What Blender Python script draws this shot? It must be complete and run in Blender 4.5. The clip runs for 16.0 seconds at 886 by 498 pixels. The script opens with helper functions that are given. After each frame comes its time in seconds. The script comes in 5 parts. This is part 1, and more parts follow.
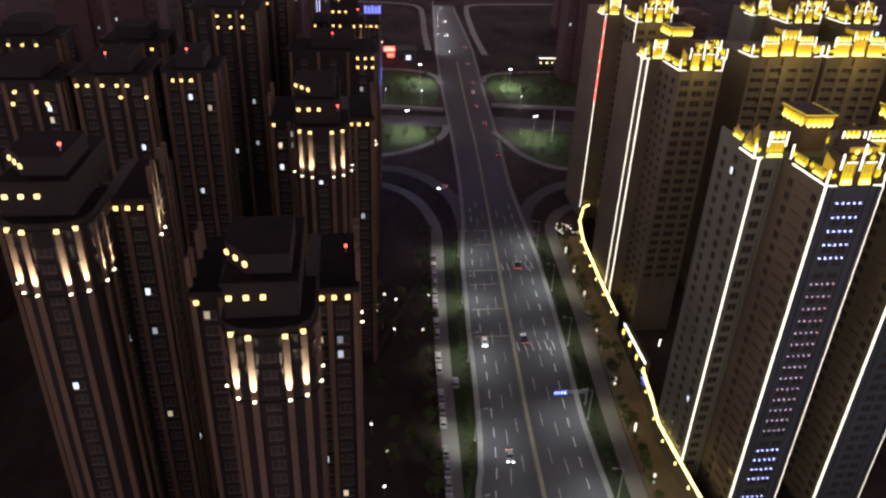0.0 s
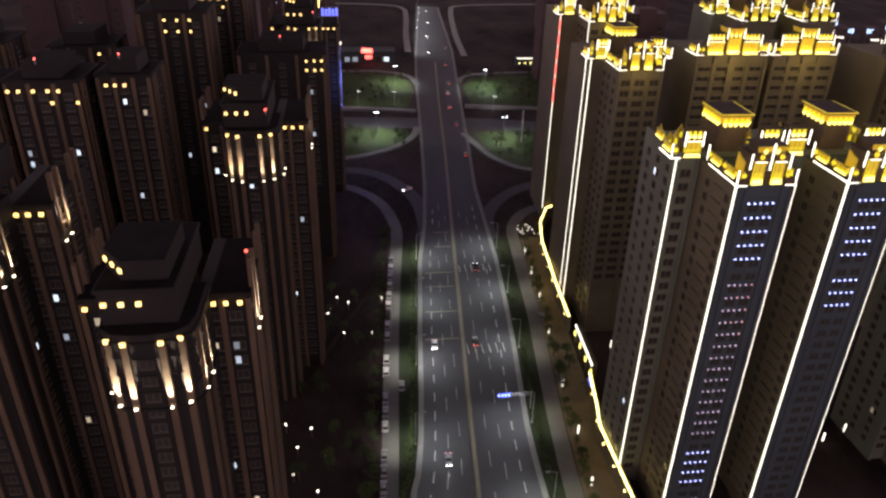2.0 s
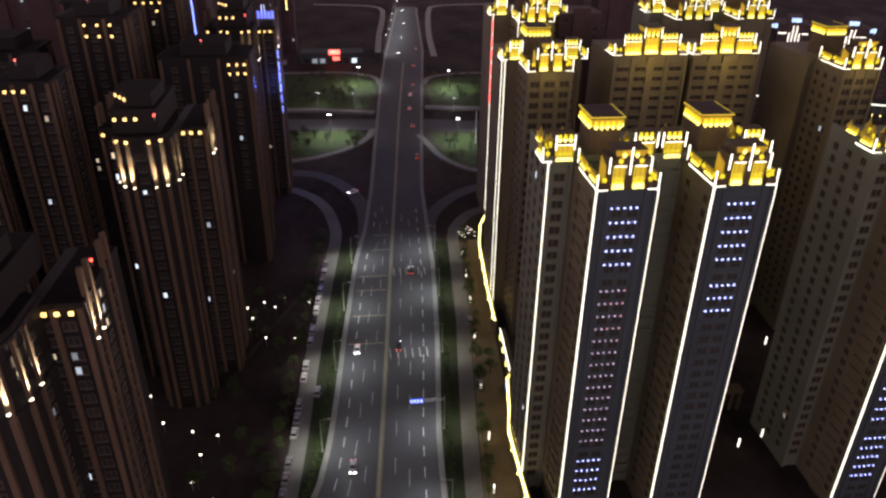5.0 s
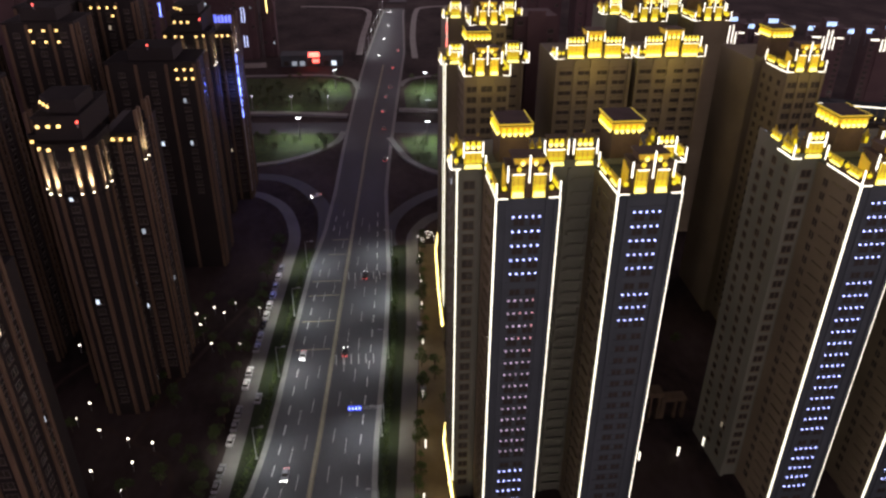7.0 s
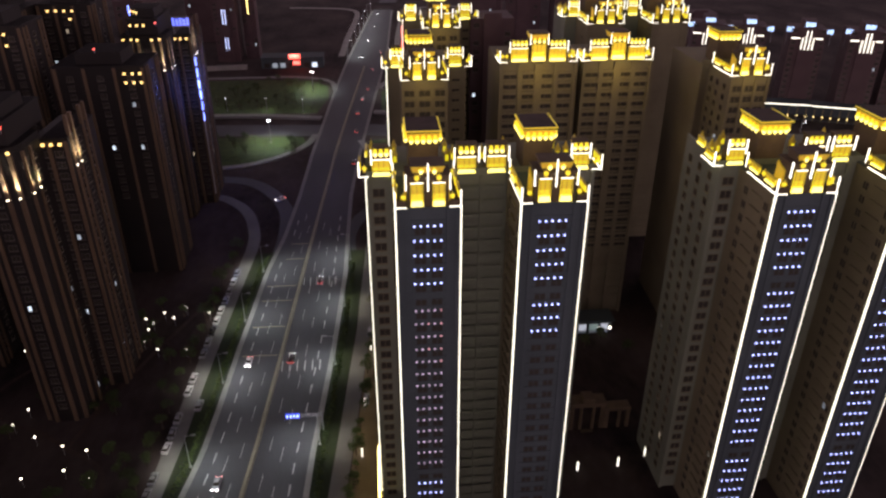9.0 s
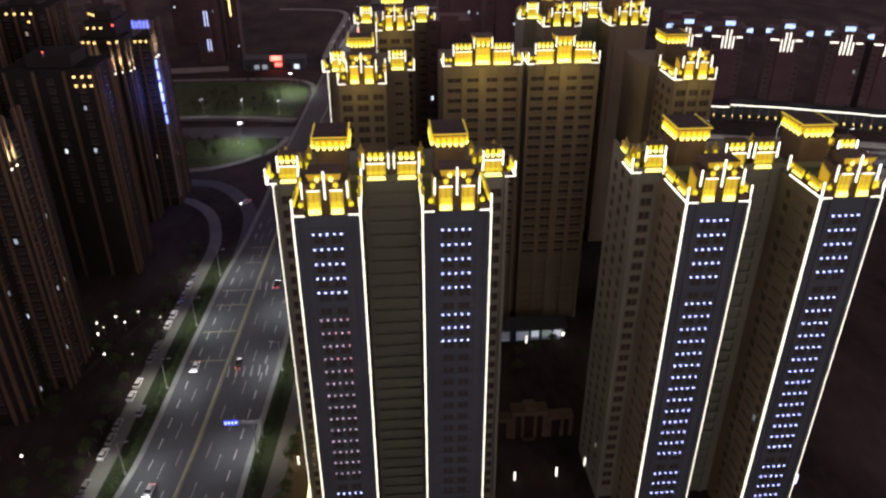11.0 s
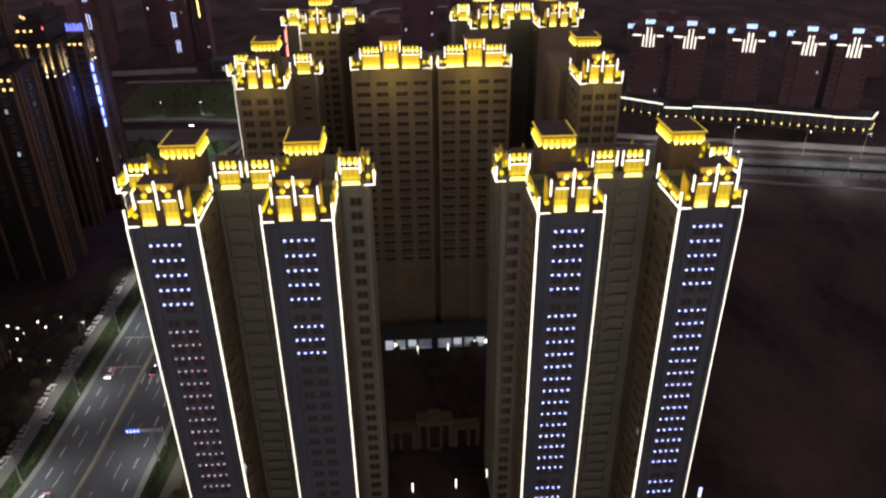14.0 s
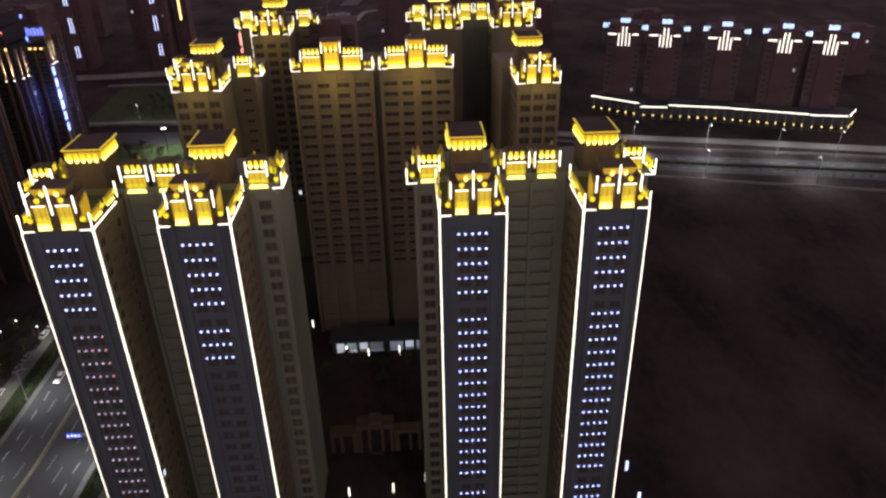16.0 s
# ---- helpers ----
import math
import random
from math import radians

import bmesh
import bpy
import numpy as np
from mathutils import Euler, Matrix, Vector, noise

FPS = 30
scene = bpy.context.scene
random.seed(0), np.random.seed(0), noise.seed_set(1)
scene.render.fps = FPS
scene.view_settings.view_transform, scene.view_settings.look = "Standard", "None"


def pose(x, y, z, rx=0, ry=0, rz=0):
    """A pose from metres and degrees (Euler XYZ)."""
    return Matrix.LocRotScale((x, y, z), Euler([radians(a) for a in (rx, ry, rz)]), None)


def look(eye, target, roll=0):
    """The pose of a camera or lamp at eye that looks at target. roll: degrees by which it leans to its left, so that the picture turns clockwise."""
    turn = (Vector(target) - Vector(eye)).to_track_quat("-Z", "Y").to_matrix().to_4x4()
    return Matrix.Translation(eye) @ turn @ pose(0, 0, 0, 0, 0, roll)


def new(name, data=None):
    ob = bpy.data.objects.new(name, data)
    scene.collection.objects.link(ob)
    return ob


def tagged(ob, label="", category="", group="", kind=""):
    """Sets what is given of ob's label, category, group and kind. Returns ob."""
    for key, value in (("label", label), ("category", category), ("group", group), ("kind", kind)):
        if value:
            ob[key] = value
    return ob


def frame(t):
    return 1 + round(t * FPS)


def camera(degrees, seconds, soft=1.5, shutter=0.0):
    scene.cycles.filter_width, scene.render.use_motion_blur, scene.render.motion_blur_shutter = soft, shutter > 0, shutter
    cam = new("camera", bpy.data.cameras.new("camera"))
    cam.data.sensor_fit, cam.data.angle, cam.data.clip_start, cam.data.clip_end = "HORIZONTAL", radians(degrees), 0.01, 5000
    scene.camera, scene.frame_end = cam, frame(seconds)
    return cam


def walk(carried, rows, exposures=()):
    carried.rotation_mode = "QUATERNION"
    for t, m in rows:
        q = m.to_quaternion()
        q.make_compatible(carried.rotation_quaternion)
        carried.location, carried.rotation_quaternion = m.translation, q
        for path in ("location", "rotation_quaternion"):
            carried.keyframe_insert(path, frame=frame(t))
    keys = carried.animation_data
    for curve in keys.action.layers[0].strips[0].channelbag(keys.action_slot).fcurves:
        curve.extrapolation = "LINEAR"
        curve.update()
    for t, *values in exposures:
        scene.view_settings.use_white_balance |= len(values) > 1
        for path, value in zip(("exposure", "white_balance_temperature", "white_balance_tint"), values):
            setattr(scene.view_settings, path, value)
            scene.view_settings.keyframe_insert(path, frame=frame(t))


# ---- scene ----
cam = camera(63.16, 16.0, soft=2.5)
PATH = [
    (0, (0.545, 13.898, 141.794), (0.805, 15.644, 140.854), 2.30),
    (0.5, (5.003, 13.418, 142.052), (5.258, 15.165, 141.111), 2.14),
    (1, (9.779, 13.091, 142.176), (10.030, 14.838, 141.236), 1.96),
    (1.5, (14.294, 12.819, 142.262), (14.540, 14.567, 141.322), 1.76),
    (2, (19.080, 12.600, 142.420), (19.323, 14.349, 141.481), 1.58),
    (2.5, (23.859, 12.300, 142.600), (24.097, 14.049, 141.660), 1.44),
    (3, (28.725, 12.141, 142.791), (28.959, 13.891, 141.850), 1.32),
    (3.5, (33.373, 12.027, 142.866), (33.602, 13.777, 141.926), 1.21),
    (4, (38.183, 11.788, 142.961), (38.408, 13.539, 142.020), 1.10),
    (6.5, (62.455, 11.694, 143.826), (62.652, 13.448, 142.885), 0.39),
    (7, (67.846, 11.779, 144.079), (68.036, 13.534, 143.138), 0.36),
    (7.5, (72.752, 12.027, 144.254), (72.935, 13.782, 143.313), 0.26),
    (8, (78.014, 12.426, 144.253), (78.190, 14.182, 143.312), 0.18),
    (8.5, (82.797, 12.757, 144.297), (82.967, 14.513, 143.356), 0.11),
    (9, (87.772, 12.978, 144.486), (87.936, 14.735, 143.545), 0.04),
    (11.5, (112.265, 14.715, 144.698), (112.397, 16.476, 143.758), -0.25),
    (12, (117.258, 15.368, 144.561), (117.385, 17.129, 143.622), -0.35),
    (12.5, (121.989, 15.685, 144.635), (122.111, 17.447, 143.695), -0.45),
    (13, (126.978, 15.864, 144.688), (127.095, 17.625, 143.747), -0.55),
    (13.5, (131.608, 16.083, 144.789), (131.721, 17.843, 143.847), -0.58),
    (14, (136.873, 15.970, 144.913), (136.980, 17.731, 143.970), -0.53),
    (14.5, (141.296, 16.066, 144.777), (141.397, 17.828, 143.835), -0.76),
    (15, (146.279, 16.086, 144.682), (146.374, 17.848, 143.740), -0.96),
    (15.5, (150.966, 16.220, 144.530), (151.053, 17.983, 143.589), -1.12),
    (16, (155.938, 16.419, 144.334), (156.018, 18.182, 143.393), -1.26),
]
walk(cam, [(t, look(eye, target, roll)) for t, eye, target, roll in PATH])

# ---------------------------------------------------------------- night sky
world = bpy.data.worlds.new("night")
scene.world = world
world.use_nodes = True
wn, wl = world.node_tree.nodes, world.node_tree.links
wbg = wn["Background"]
wtc, wsep, wramp = wn.new("ShaderNodeTexCoord"), wn.new("ShaderNodeSeparateXYZ"), wn.new("ShaderNodeValToRGB")
wl.new(wtc.outputs["Generated"], wsep.inputs[0])
wl.new(wsep.outputs["Z"], wramp.inputs[0])
wl.new(wramp.outputs[0], wbg.inputs[0])
wr = wramp.color_ramp
wr.elements[0].position, wr.elements[0].color = 0.0, (1.0, 0.73, 0.82, 1)       # city glow along the horizon
wr.elements[1].position, wr.elements[1].color = 0.75, (0.035, 0.03, 0.04, 1)     # dark clouded sky overhead
wr.elements.new(0.3).color = (0.53, 0.39, 0.47, 1)
wbg.inputs[1].default_value = 1.5


# ---------------------------------------------------------------- materials
def node_mat(name):
    m = bpy.data.materials.new(name)
    m.use_nodes = True
    nt = m.node_tree
    return m, nt, nt.nodes["Principled BSDF"]


def surface(name, col, col2, rough=0.8, scale=0.4, fine=6.0, bump=0.15, metal=0.0, stretch=(1, 1, 1), vary=0.0):
    """A worn surface: two colours mixed by coarse stains and fine grain, with fine relief."""
    m, nt, b = node_mat(name)
    tc = nt.nodes.new("ShaderNodeTexCoord")
    mp = nt.nodes.new("ShaderNodeMapping")
    mp.inputs["Scale"].default_value = stretch
    nt.links.new(tc.outputs["Object"], mp.inputs["Vector"])
    n1 = nt.nodes.new("ShaderNodeTexNoise")
    n1.inputs["Scale"].default_value, n1.inputs["Detail"].default_value = scale, 5
    n2 = nt.nodes.new("ShaderNodeTexNoise")
    n2.inputs["Scale"].default_value, n2.inputs["Detail"].default_value = fine, 3
    for n in (n1, n2):
        nt.links.new(mp.outputs[0], n.inputs["Vector"])
    add = nt.nodes.new("ShaderNodeMath")
    add.operation = "MULTIPLY_ADD"
    add.inputs[1].default_value = 0.45
    nt.links.new(n2.outputs["Fac"], add.inputs[0])
    sub = nt.nodes.new("ShaderNodeMath")
    sub.operation = "MULTIPLY_ADD"
    sub.inputs[1].default_value, sub.inputs[2].default_value = 1.6, -0.55
    nt.links.new(n1.outputs["Fac"], sub.inputs[0])
    nt.links.new(sub.outputs[0], add.inputs[2])
    mix = nt.nodes.new("ShaderNodeMix")
    mix.data_type = "RGBA"
    mix.inputs["A"].default_value, mix.inputs["B"].default_value = (*col, 1), (*col2, 1)
    nt.links.new(add.outputs[0], mix.inputs["Factor"])
    out = mix.outputs["Result"]
    if vary:
        oi = nt.nodes.new("ShaderNodeObjectInfo")
        hs = nt.nodes.new("ShaderNodeHueSaturation")
        mr = nt.nodes.new("ShaderNodeMapRange")
        mr.inputs["To Min"].default_value, mr.inputs["To Max"].default_value = 1 - vary, 1 + vary
        nt.links.new(oi.outputs["Random"], mr.inputs["Value"])
        nt.links.new(mr.outputs[0], hs.inputs["Value"])
        nt.links.new(out, hs.inputs["Color"])
        out = hs.outputs[0]
    nt.links.new(out, b.inputs["Base Color"])
    b.inputs["Roughness"].default_value, b.inputs["Metallic"].default_value = rough, metal
    b.inputs["Specular IOR Level"].default_value = 0.08 if rough > 0.92 else 0.3 if rough > 0.7 else 0.5      # roof sheets and soil barely shine
    bp = nt.nodes.new("ShaderNodeBump")
    bp.inputs["Strength"].default_value = bump
    nt.links.new(n2.outputs["Fac"], bp.inputs["Height"])
    nt.links.new(bp.outputs[0], b.inputs["Normal"])
    return m


def glow(name, col, strength, base=(0.8, 0.8, 0.8), vary=0.0):
    """The face of a lamp, a light tube or a lit pane, or a surface whose light is put in as glow."""
    m, nt, b = node_mat(name)
    b.inputs["Base Color"].default_value = (*base, 1)
    b.inputs["Roughness"].default_value = 0.5
    b.inputs["Emission Color"].default_value = (*col, 1)
    b.inputs["Emission Strength"].default_value = strength
    if vary:
        oi = nt.nodes.new("ShaderNodeObjectInfo")
        mr = nt.nodes.new("ShaderNodeMapRange")
        mr.inputs["To Min"].default_value, mr.inputs["To Max"].default_value = strength * (1 - vary), strength * (1 + vary)
        nt.links.new(oi.outputs["Random"], mr.inputs["Value"])
        nt.links.new(mr.outputs[0], b.inputs["Emission Strength"])
    return m


def paint(name, col, rough=0.4, metal=0.0):
    m, nt, b = node_mat(name)
    n = nt.nodes.new("ShaderNodeTexNoise")
    n.inputs["Scale"].default_value = 9
    r = nt.nodes.new("ShaderNodeMapRange")
    r.inputs["To Min"].default_value, r.inputs["To Max"].default_value = rough * 0.7, min(1, rough * 1.3)
    nt.links.new(n.outputs["Fac"], r.inputs["Value"])
    nt.links.new(r.outputs[0], b.inputs["Roughness"])
    b.inputs["Base Color"].default_value, b.inputs["Metallic"].default_value = (*col, 1), metal
    return m


SOIL = surface("dark_soil", (0.008, 0.0062, 0.006), (0.088, 0.066, 0.060), 0.95, 0.035, 0.35, 0.5, stretch=(1, 0.6, 1))
# Lamplight on the junction lawns is put into this brighter copy of the grass
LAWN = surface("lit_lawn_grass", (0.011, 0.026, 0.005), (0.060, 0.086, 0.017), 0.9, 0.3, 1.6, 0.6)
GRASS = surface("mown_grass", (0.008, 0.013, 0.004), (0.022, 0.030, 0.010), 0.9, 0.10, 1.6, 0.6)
SHRUB = surface("shrub_leaves", (0.022, 0.040, 0.009), (0.070, 0.096, 0.024), 0.75, 0.5, 5.0, 0.4, vary=0.35)
ASPHALT = surface("worn_asphalt", (0.050, 0.050, 0.053), (0.090, 0.090, 0.094), 0.78, 0.06, 2.5, 0.15, stretch=(1, 0.25, 1))
PAVING = surface("concrete_paving", (0.20, 0.19, 0.17), (0.33, 0.31, 0.28), 0.85, 0.15, 2.0, 0.2)
# Lighter copy of the asphalt: lamplight on the service roads put into colour
CONCRETE = surface("pale_lit_road", (0.10, 0.098, 0.094), (0.17, 0.165, 0.155), 0.85, 0.12, 2.5, 0.15)
KERB = surface("kerb_stone", (0.15, 0.145, 0.135), (0.24, 0.23, 0.215), 0.8, 0.4, 4.0, 0.2)
MARK = surface("road_paint", (0.30, 0.30, 0.29), (0.58, 0.58, 0.55), 0.7, 0.8, 6.0, 0.1)
YMARK = surface("yellow_road_paint", (0.19, 0.17, 0.115), (0.32, 0.285, 0.19), 0.7, 0.8, 6.0, 0.1)
STONE = surface("beige_facade_stone", (0.112, 0.098, 0.058), (0.182, 0.158, 0.094), 0.8, 0.08, 1.5, 0.2)
OLIVE = surface("olive_facade_stone", (0.118, 0.130, 0.092), (0.188, 0.200, 0.146), 0.8, 0.08, 1.5, 0.2)
DARKSTONE = surface("dark_brown_stone", (0.060, 0.042, 0.025), (0.11, 0.080, 0.047), 0.85, 0.3, 3.0, 0.2)
# The tint takes the glow of the lamp rows on the bay fronts into the colour
STONE_D = surface("blue_grey_facade_render", (0.036, 0.048, 0.050), (0.064, 0.080, 0.084), 0.85, 0.08, 1.5, 0.2)
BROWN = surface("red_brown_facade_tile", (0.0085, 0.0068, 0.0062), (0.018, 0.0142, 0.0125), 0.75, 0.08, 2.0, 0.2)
CREAM = surface("cream_facade_stone", (0.082, 0.054, 0.032), (0.136, 0.092, 0.056), 0.8, 0.1, 2.0, 0.2)
# Near black, to put the shade of the unlit roofs into colour
ROOFSHADE = surface("near_black_roof_shade", (0.007, 0.006, 0.006), (0.016, 0.013, 0.013), 0.95, 0.2, 2.0, 0.2)
ROOFTILE = surface("dark_roof_tiles", (0.030, 0.018, 0.014), (0.060, 0.038, 0.029), 0.9, 0.3, 3.0, 0.3)
# Warm light on the walk is put into this brown
WALKPAVE = surface("warm_lit_paving", (0.10, 0.078, 0.048), (0.17, 0.135, 0.085), 0.85, 0.2, 3.0, 0.2)
GOLD = surface("gold_paint", (0.56, 0.43, 0.05), (0.70, 0.56, 0.08), 0.45, 0.5, 5.0, 0.1, metal=0.25)
GLASS = paint("dark_window_glass", (0.046, 0.042, 0.034), 0.16)
FRAME = paint("window_frame", (0.075, 0.06, 0.05), 0.5)
METAL = paint("galvanised_pole", (0.30, 0.30, 0.31), 0.45, 0.7)
BLACK = paint("black_rubber", (0.02, 0.02, 0.02), 0.8)
TUBE = glow("white_light_tube", (1.0, 0.95, 0.74), 2.0)
BAR = glow("white_light_bar", (1.0, 0.94, 0.78), 2.4)
# Light washing over crown panels, cornices, fins and pinnacles is put in as glow
GOLDLIT = glow("gold_lamp_and_wash_glow", (1.0, 0.84, 0.02), 0.9, (0.7, 0.45, 0.06))
GOLDDIM = glow("gold_wash_glow_dim", (1.0, 0.75, 0.010), 0.17, (0.7, 0.45, 0.06))
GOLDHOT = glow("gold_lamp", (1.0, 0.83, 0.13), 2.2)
GOLDMID = glow("gold_wash_glow_mid", (1.0, 0.83, 0.010), 0.38, (0.7, 0.45, 0.06))
# The reddish haze round the far blocks is put into their colour
SLAB = surface("hazed_slab_render", (0.060, 0.036, 0.038), (0.098, 0.062, 0.062), 0.85, 0.1, 2.0, 0.2)
GOLDSTRIP = glow("warm_light_strip", (1.0, 0.76, 0.22), 5.5)
COLDBAR = glow("blue_white_light_bar", (0.50, 0.60, 1.0), 2.2)
LED = glow("blue_white_led", (0.36, 0.42, 1.0), 4.2)
LEDPINK = glow("pinkish_led", (0.75, 0.55, 0.85), 0.85, vary=0.4)
LEDRED = glow("red_led", (1.0, 0.32, 0.36), 0.7)
AMBER = glow("square_amber_lamp", (1.0, 0.62, 0.16), 2.6)
UPLAMP = glow("uplight_face", (1.0, 0.86, 0.62), 5.0)
REDLAMP = glow("red_warning_lamp", (1.0, 0.06, 0.03), 5.0)
BLUEBAR = glow("blue_light_bar", (0.16, 0.25, 1.0), 5.0)
BLUESIGN = glow("blue_sign_face", (0.06, 0.13, 1.0), 1.6)
CYANSIGN = glow("cyan_sign_face", (0.36, 0.58, 1.0), 2.2)
REDSIGN = glow("red_sign_face", (1.0, 0.10, 0.06), 2.5)
LAMPWHITE = glow("street_lamp_lens", (0.92, 0.96, 1.0), 14.0)
YARD = glow("garden_lamp_globe", (1.0, 0.88, 0.72), 5.0)
WINLIT = glow("lit_window", (0.75, 0.85, 1.0), 0.8, (0.1, 0.1, 0.1), 0.8)
WINWARM = glow("warm_lit_window", (1.0, 0.80, 0.55), 0.6, (0.1, 0.1, 0.1), 0.8)


# ---------------------------------------------------------------- mesh tools
class MB:
    """Collects boxes, prisms, strips and tubes into one mesh, relative to an origin."""

    def __init__(self, o=(0, 0, 0)):
        self.v, self.f, self.m, self.o = [], [], [], o

    def add(self, verts, faces, m=0):
        n = len(self.v)
        self.v += [(x - self.o[0], y - self.o[1], z - self.o[2]) for x, y, z in verts]
        self.f += [tuple(n + i for i in f) for f in faces]
        self.m += [m] * len(faces)
        return self

    def box(self, x0, x1, y0, y1, z0, z1, m=0):
        v = [(x, y, z) for z in (z0, z1) for y in (y0, y1) for x in (x0, x1)]
        return self.add(v, [(0, 2, 3, 1), (4, 5, 7, 6), (0, 1, 5, 4), (1, 3, 7, 5), (3, 2, 6, 7), (2, 0, 4, 6)], m)

    def bev(self, x0, x1, y0, y1, z0, z1, b=0.05, m=0):
        """A box with its upper edges chamfered."""
        v = [(x, y, z) for z in (z0, z1 - b) for y in (y0, y1) for x in (x0, x1)]
        v += [(x, y, z1) for y in (y0 + b, y1 - b) for x in (x0 + b, x1 - b)]
        return self.add(v, [(0, 2, 3, 1), (0, 1, 5, 4), (1, 3, 7, 5), (3, 2, 6, 7), (2, 0, 4, 6),
                            (4, 5, 9, 8), (5, 7, 11, 9), (7, 6, 10, 11), (6, 4, 8, 10), (8, 9, 11, 10)], m)

    def prism(self, pts, z0, z1, m=0, scale=1.0):
        """A plan polygon (anticlockwise) raised from z0 to z1, its top scaled about its middle."""
        n = len(pts)
        cx, cy = sum(p[0] for p in pts) / n, sum(p[1] for p in pts) / n
        v = [(x, y, z0) for x, y in pts] + [(cx + (x - cx) * scale, cy + (y - cy) * scale, z1) for x, y in pts]
        f = [tuple(range(n - 1, -1, -1)), tuple(range(n, 2 * n))]
        return self.add(v, f + [(i, (i + 1) % n, n + (i + 1) % n, n + i) for i in range(n)], m)

    def tube(self, a, b, r0, r1=None, n=6, m=0):
        a, b, r1 = Vector(a), Vector(b), r0 if r1 is None else r1
        d = (b - a).normalized()
        u = d.cross(Vector((0, 0, 1)) if abs(d.z) < 0.9 else Vector((1, 0, 0))).normalized()
        w = d.cross(u)
        v = []
        for p, r in ((a, r0), (b, r1)):
            v += [tuple(p + r * (math.cos(t) * u + math.sin(t) * w)) for t in (2 * math.pi * i / n for i in range(n))]
        f = [tuple(range(n)), tuple(range(2 * n - 1, n - 1, -1))]
        return self.add(v, f + [(i, n + i, n + (i + 1) % n, (i + 1) % n) for i in range(n)], m)

    def ball(self, c, r, n=8, k=5, m=0, sz=1.0, rough=0.0, rng=None):
        v, f = [], []
        for j in range(k + 1):
            for i in range(n):
                p, q = math.pi * j / k, 2 * math.pi * (i + 0.5 * (j % 2)) / n
                s = r * (1 + (rng.uniform(-rough, rough) if rng else 0))
                v.append((c[0] + s * math.sin(p) * math.cos(q), c[1] + s * math.sin(p) * math.sin(q), c[2] + s * math.cos(p) * sz))
        for j in range(k):
            for i in range(n):
                f.append((j * n + i, (j + 1) * n + i, (j + 1) * n + (i + 1) % n, j * n + (i + 1) % n))
        return self.add(v, f, m)

    def ring(self, x0, x1, z0, z1, t, y0, y1, m=0):
        """A rectangular frame of bar width t in the xz plane, from depth y0 (front) to y1."""
        v = [(x, y, z) for y in (y0, y1) for e in (0, t) for x, z in ((x0 + e, z0 + e), (x1 - e, z0 + e), (x1 - e, z1 - e), (x0 + e, z1 - e))]
        f = []
        for i in range(4):
            j = (i + 1) % 4
            f += [(i, j, 4 + j, 4 + i), (8 + i, 12 + i, 12 + j, 8 + j), (i, 8 + i, 8 + j, j), (4 + i, 4 + j, 12 + j, 12 + i)]
        return self.add(v, f, m)

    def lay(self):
        """Moves all that was built in the plan by the warp that fits the camera's view."""
        self.v = [view_warp(*p) for p in self.v]
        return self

    def mesh(self, name, mats):
        me = bpy.data.meshes.new(name)
        me.from_pydata(self.v, [], self.f)
        for mt in mats:
            me.materials.append(mt)
        me.polygons.foreach_set("material_index", self.m)
        me.update()
        return me


def part(name, mb, mats, parent=None, label="", loc=(0, 0, 0), rz=0.0):
    """One mesh object, under a thing or under a part. mb: an MB, or a mesh that is shared."""
    me = mb.mesh(name, mats if isinstance(mats, (list, tuple)) else [mats]) if isinstance(mb, MB) else mb
    ob = new(name, me)
    ob.location, ob.rotation_euler = loc, (0, 0, rz)
    ob.parent = parent
    if label:
        ob["label"] = label
    return ob


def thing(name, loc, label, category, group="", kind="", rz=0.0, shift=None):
    """An Empty that parents its parts; its place in the plan is moved to fit the camera's view, by the warp or by a
    shift of its own.
    """
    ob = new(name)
    ob.location, ob.rotation_euler = view_warp(*loc) if shift is None else [a + b for a, b in zip(loc, shift)], (0, 0, rz)
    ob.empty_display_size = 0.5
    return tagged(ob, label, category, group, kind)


def lerp(table, y):
    """x at y on a line of (x, y) points."""
    return float(np.interp(y, [p[1] for p in table], [p[0] for p in table]))


def ground(y):
    """Height of the land: level, then a long rise to the junction, shaped to fit the camera's view."""
    return 13.0 * min(1.0, max(0.0, (y - 175.0) / 190.0))


# Polynomial terms fitted so that plan places line up in the camera's view
VIEW_WARP = ((1.5, -2.164, -1.955, 0.338, 1.531, 0.022, -0.004, 0.018), (5.613, -1.109, -8.17, 0.259, -0.121, 1.125, 0.027, 0.052),
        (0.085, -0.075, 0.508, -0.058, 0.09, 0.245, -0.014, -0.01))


def view_warp(x, y, z=0.0):
    """From the flat plan to places that fit the camera's view, climbing gently to the north; x and y are held inside
    the fitted part.
    """
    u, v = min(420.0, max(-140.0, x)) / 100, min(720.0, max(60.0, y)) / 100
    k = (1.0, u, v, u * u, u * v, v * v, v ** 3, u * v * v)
    return tuple(p + sum(a * b for a, b in zip(row, k)) for p, row in zip((x, y, z), VIEW_WARP))


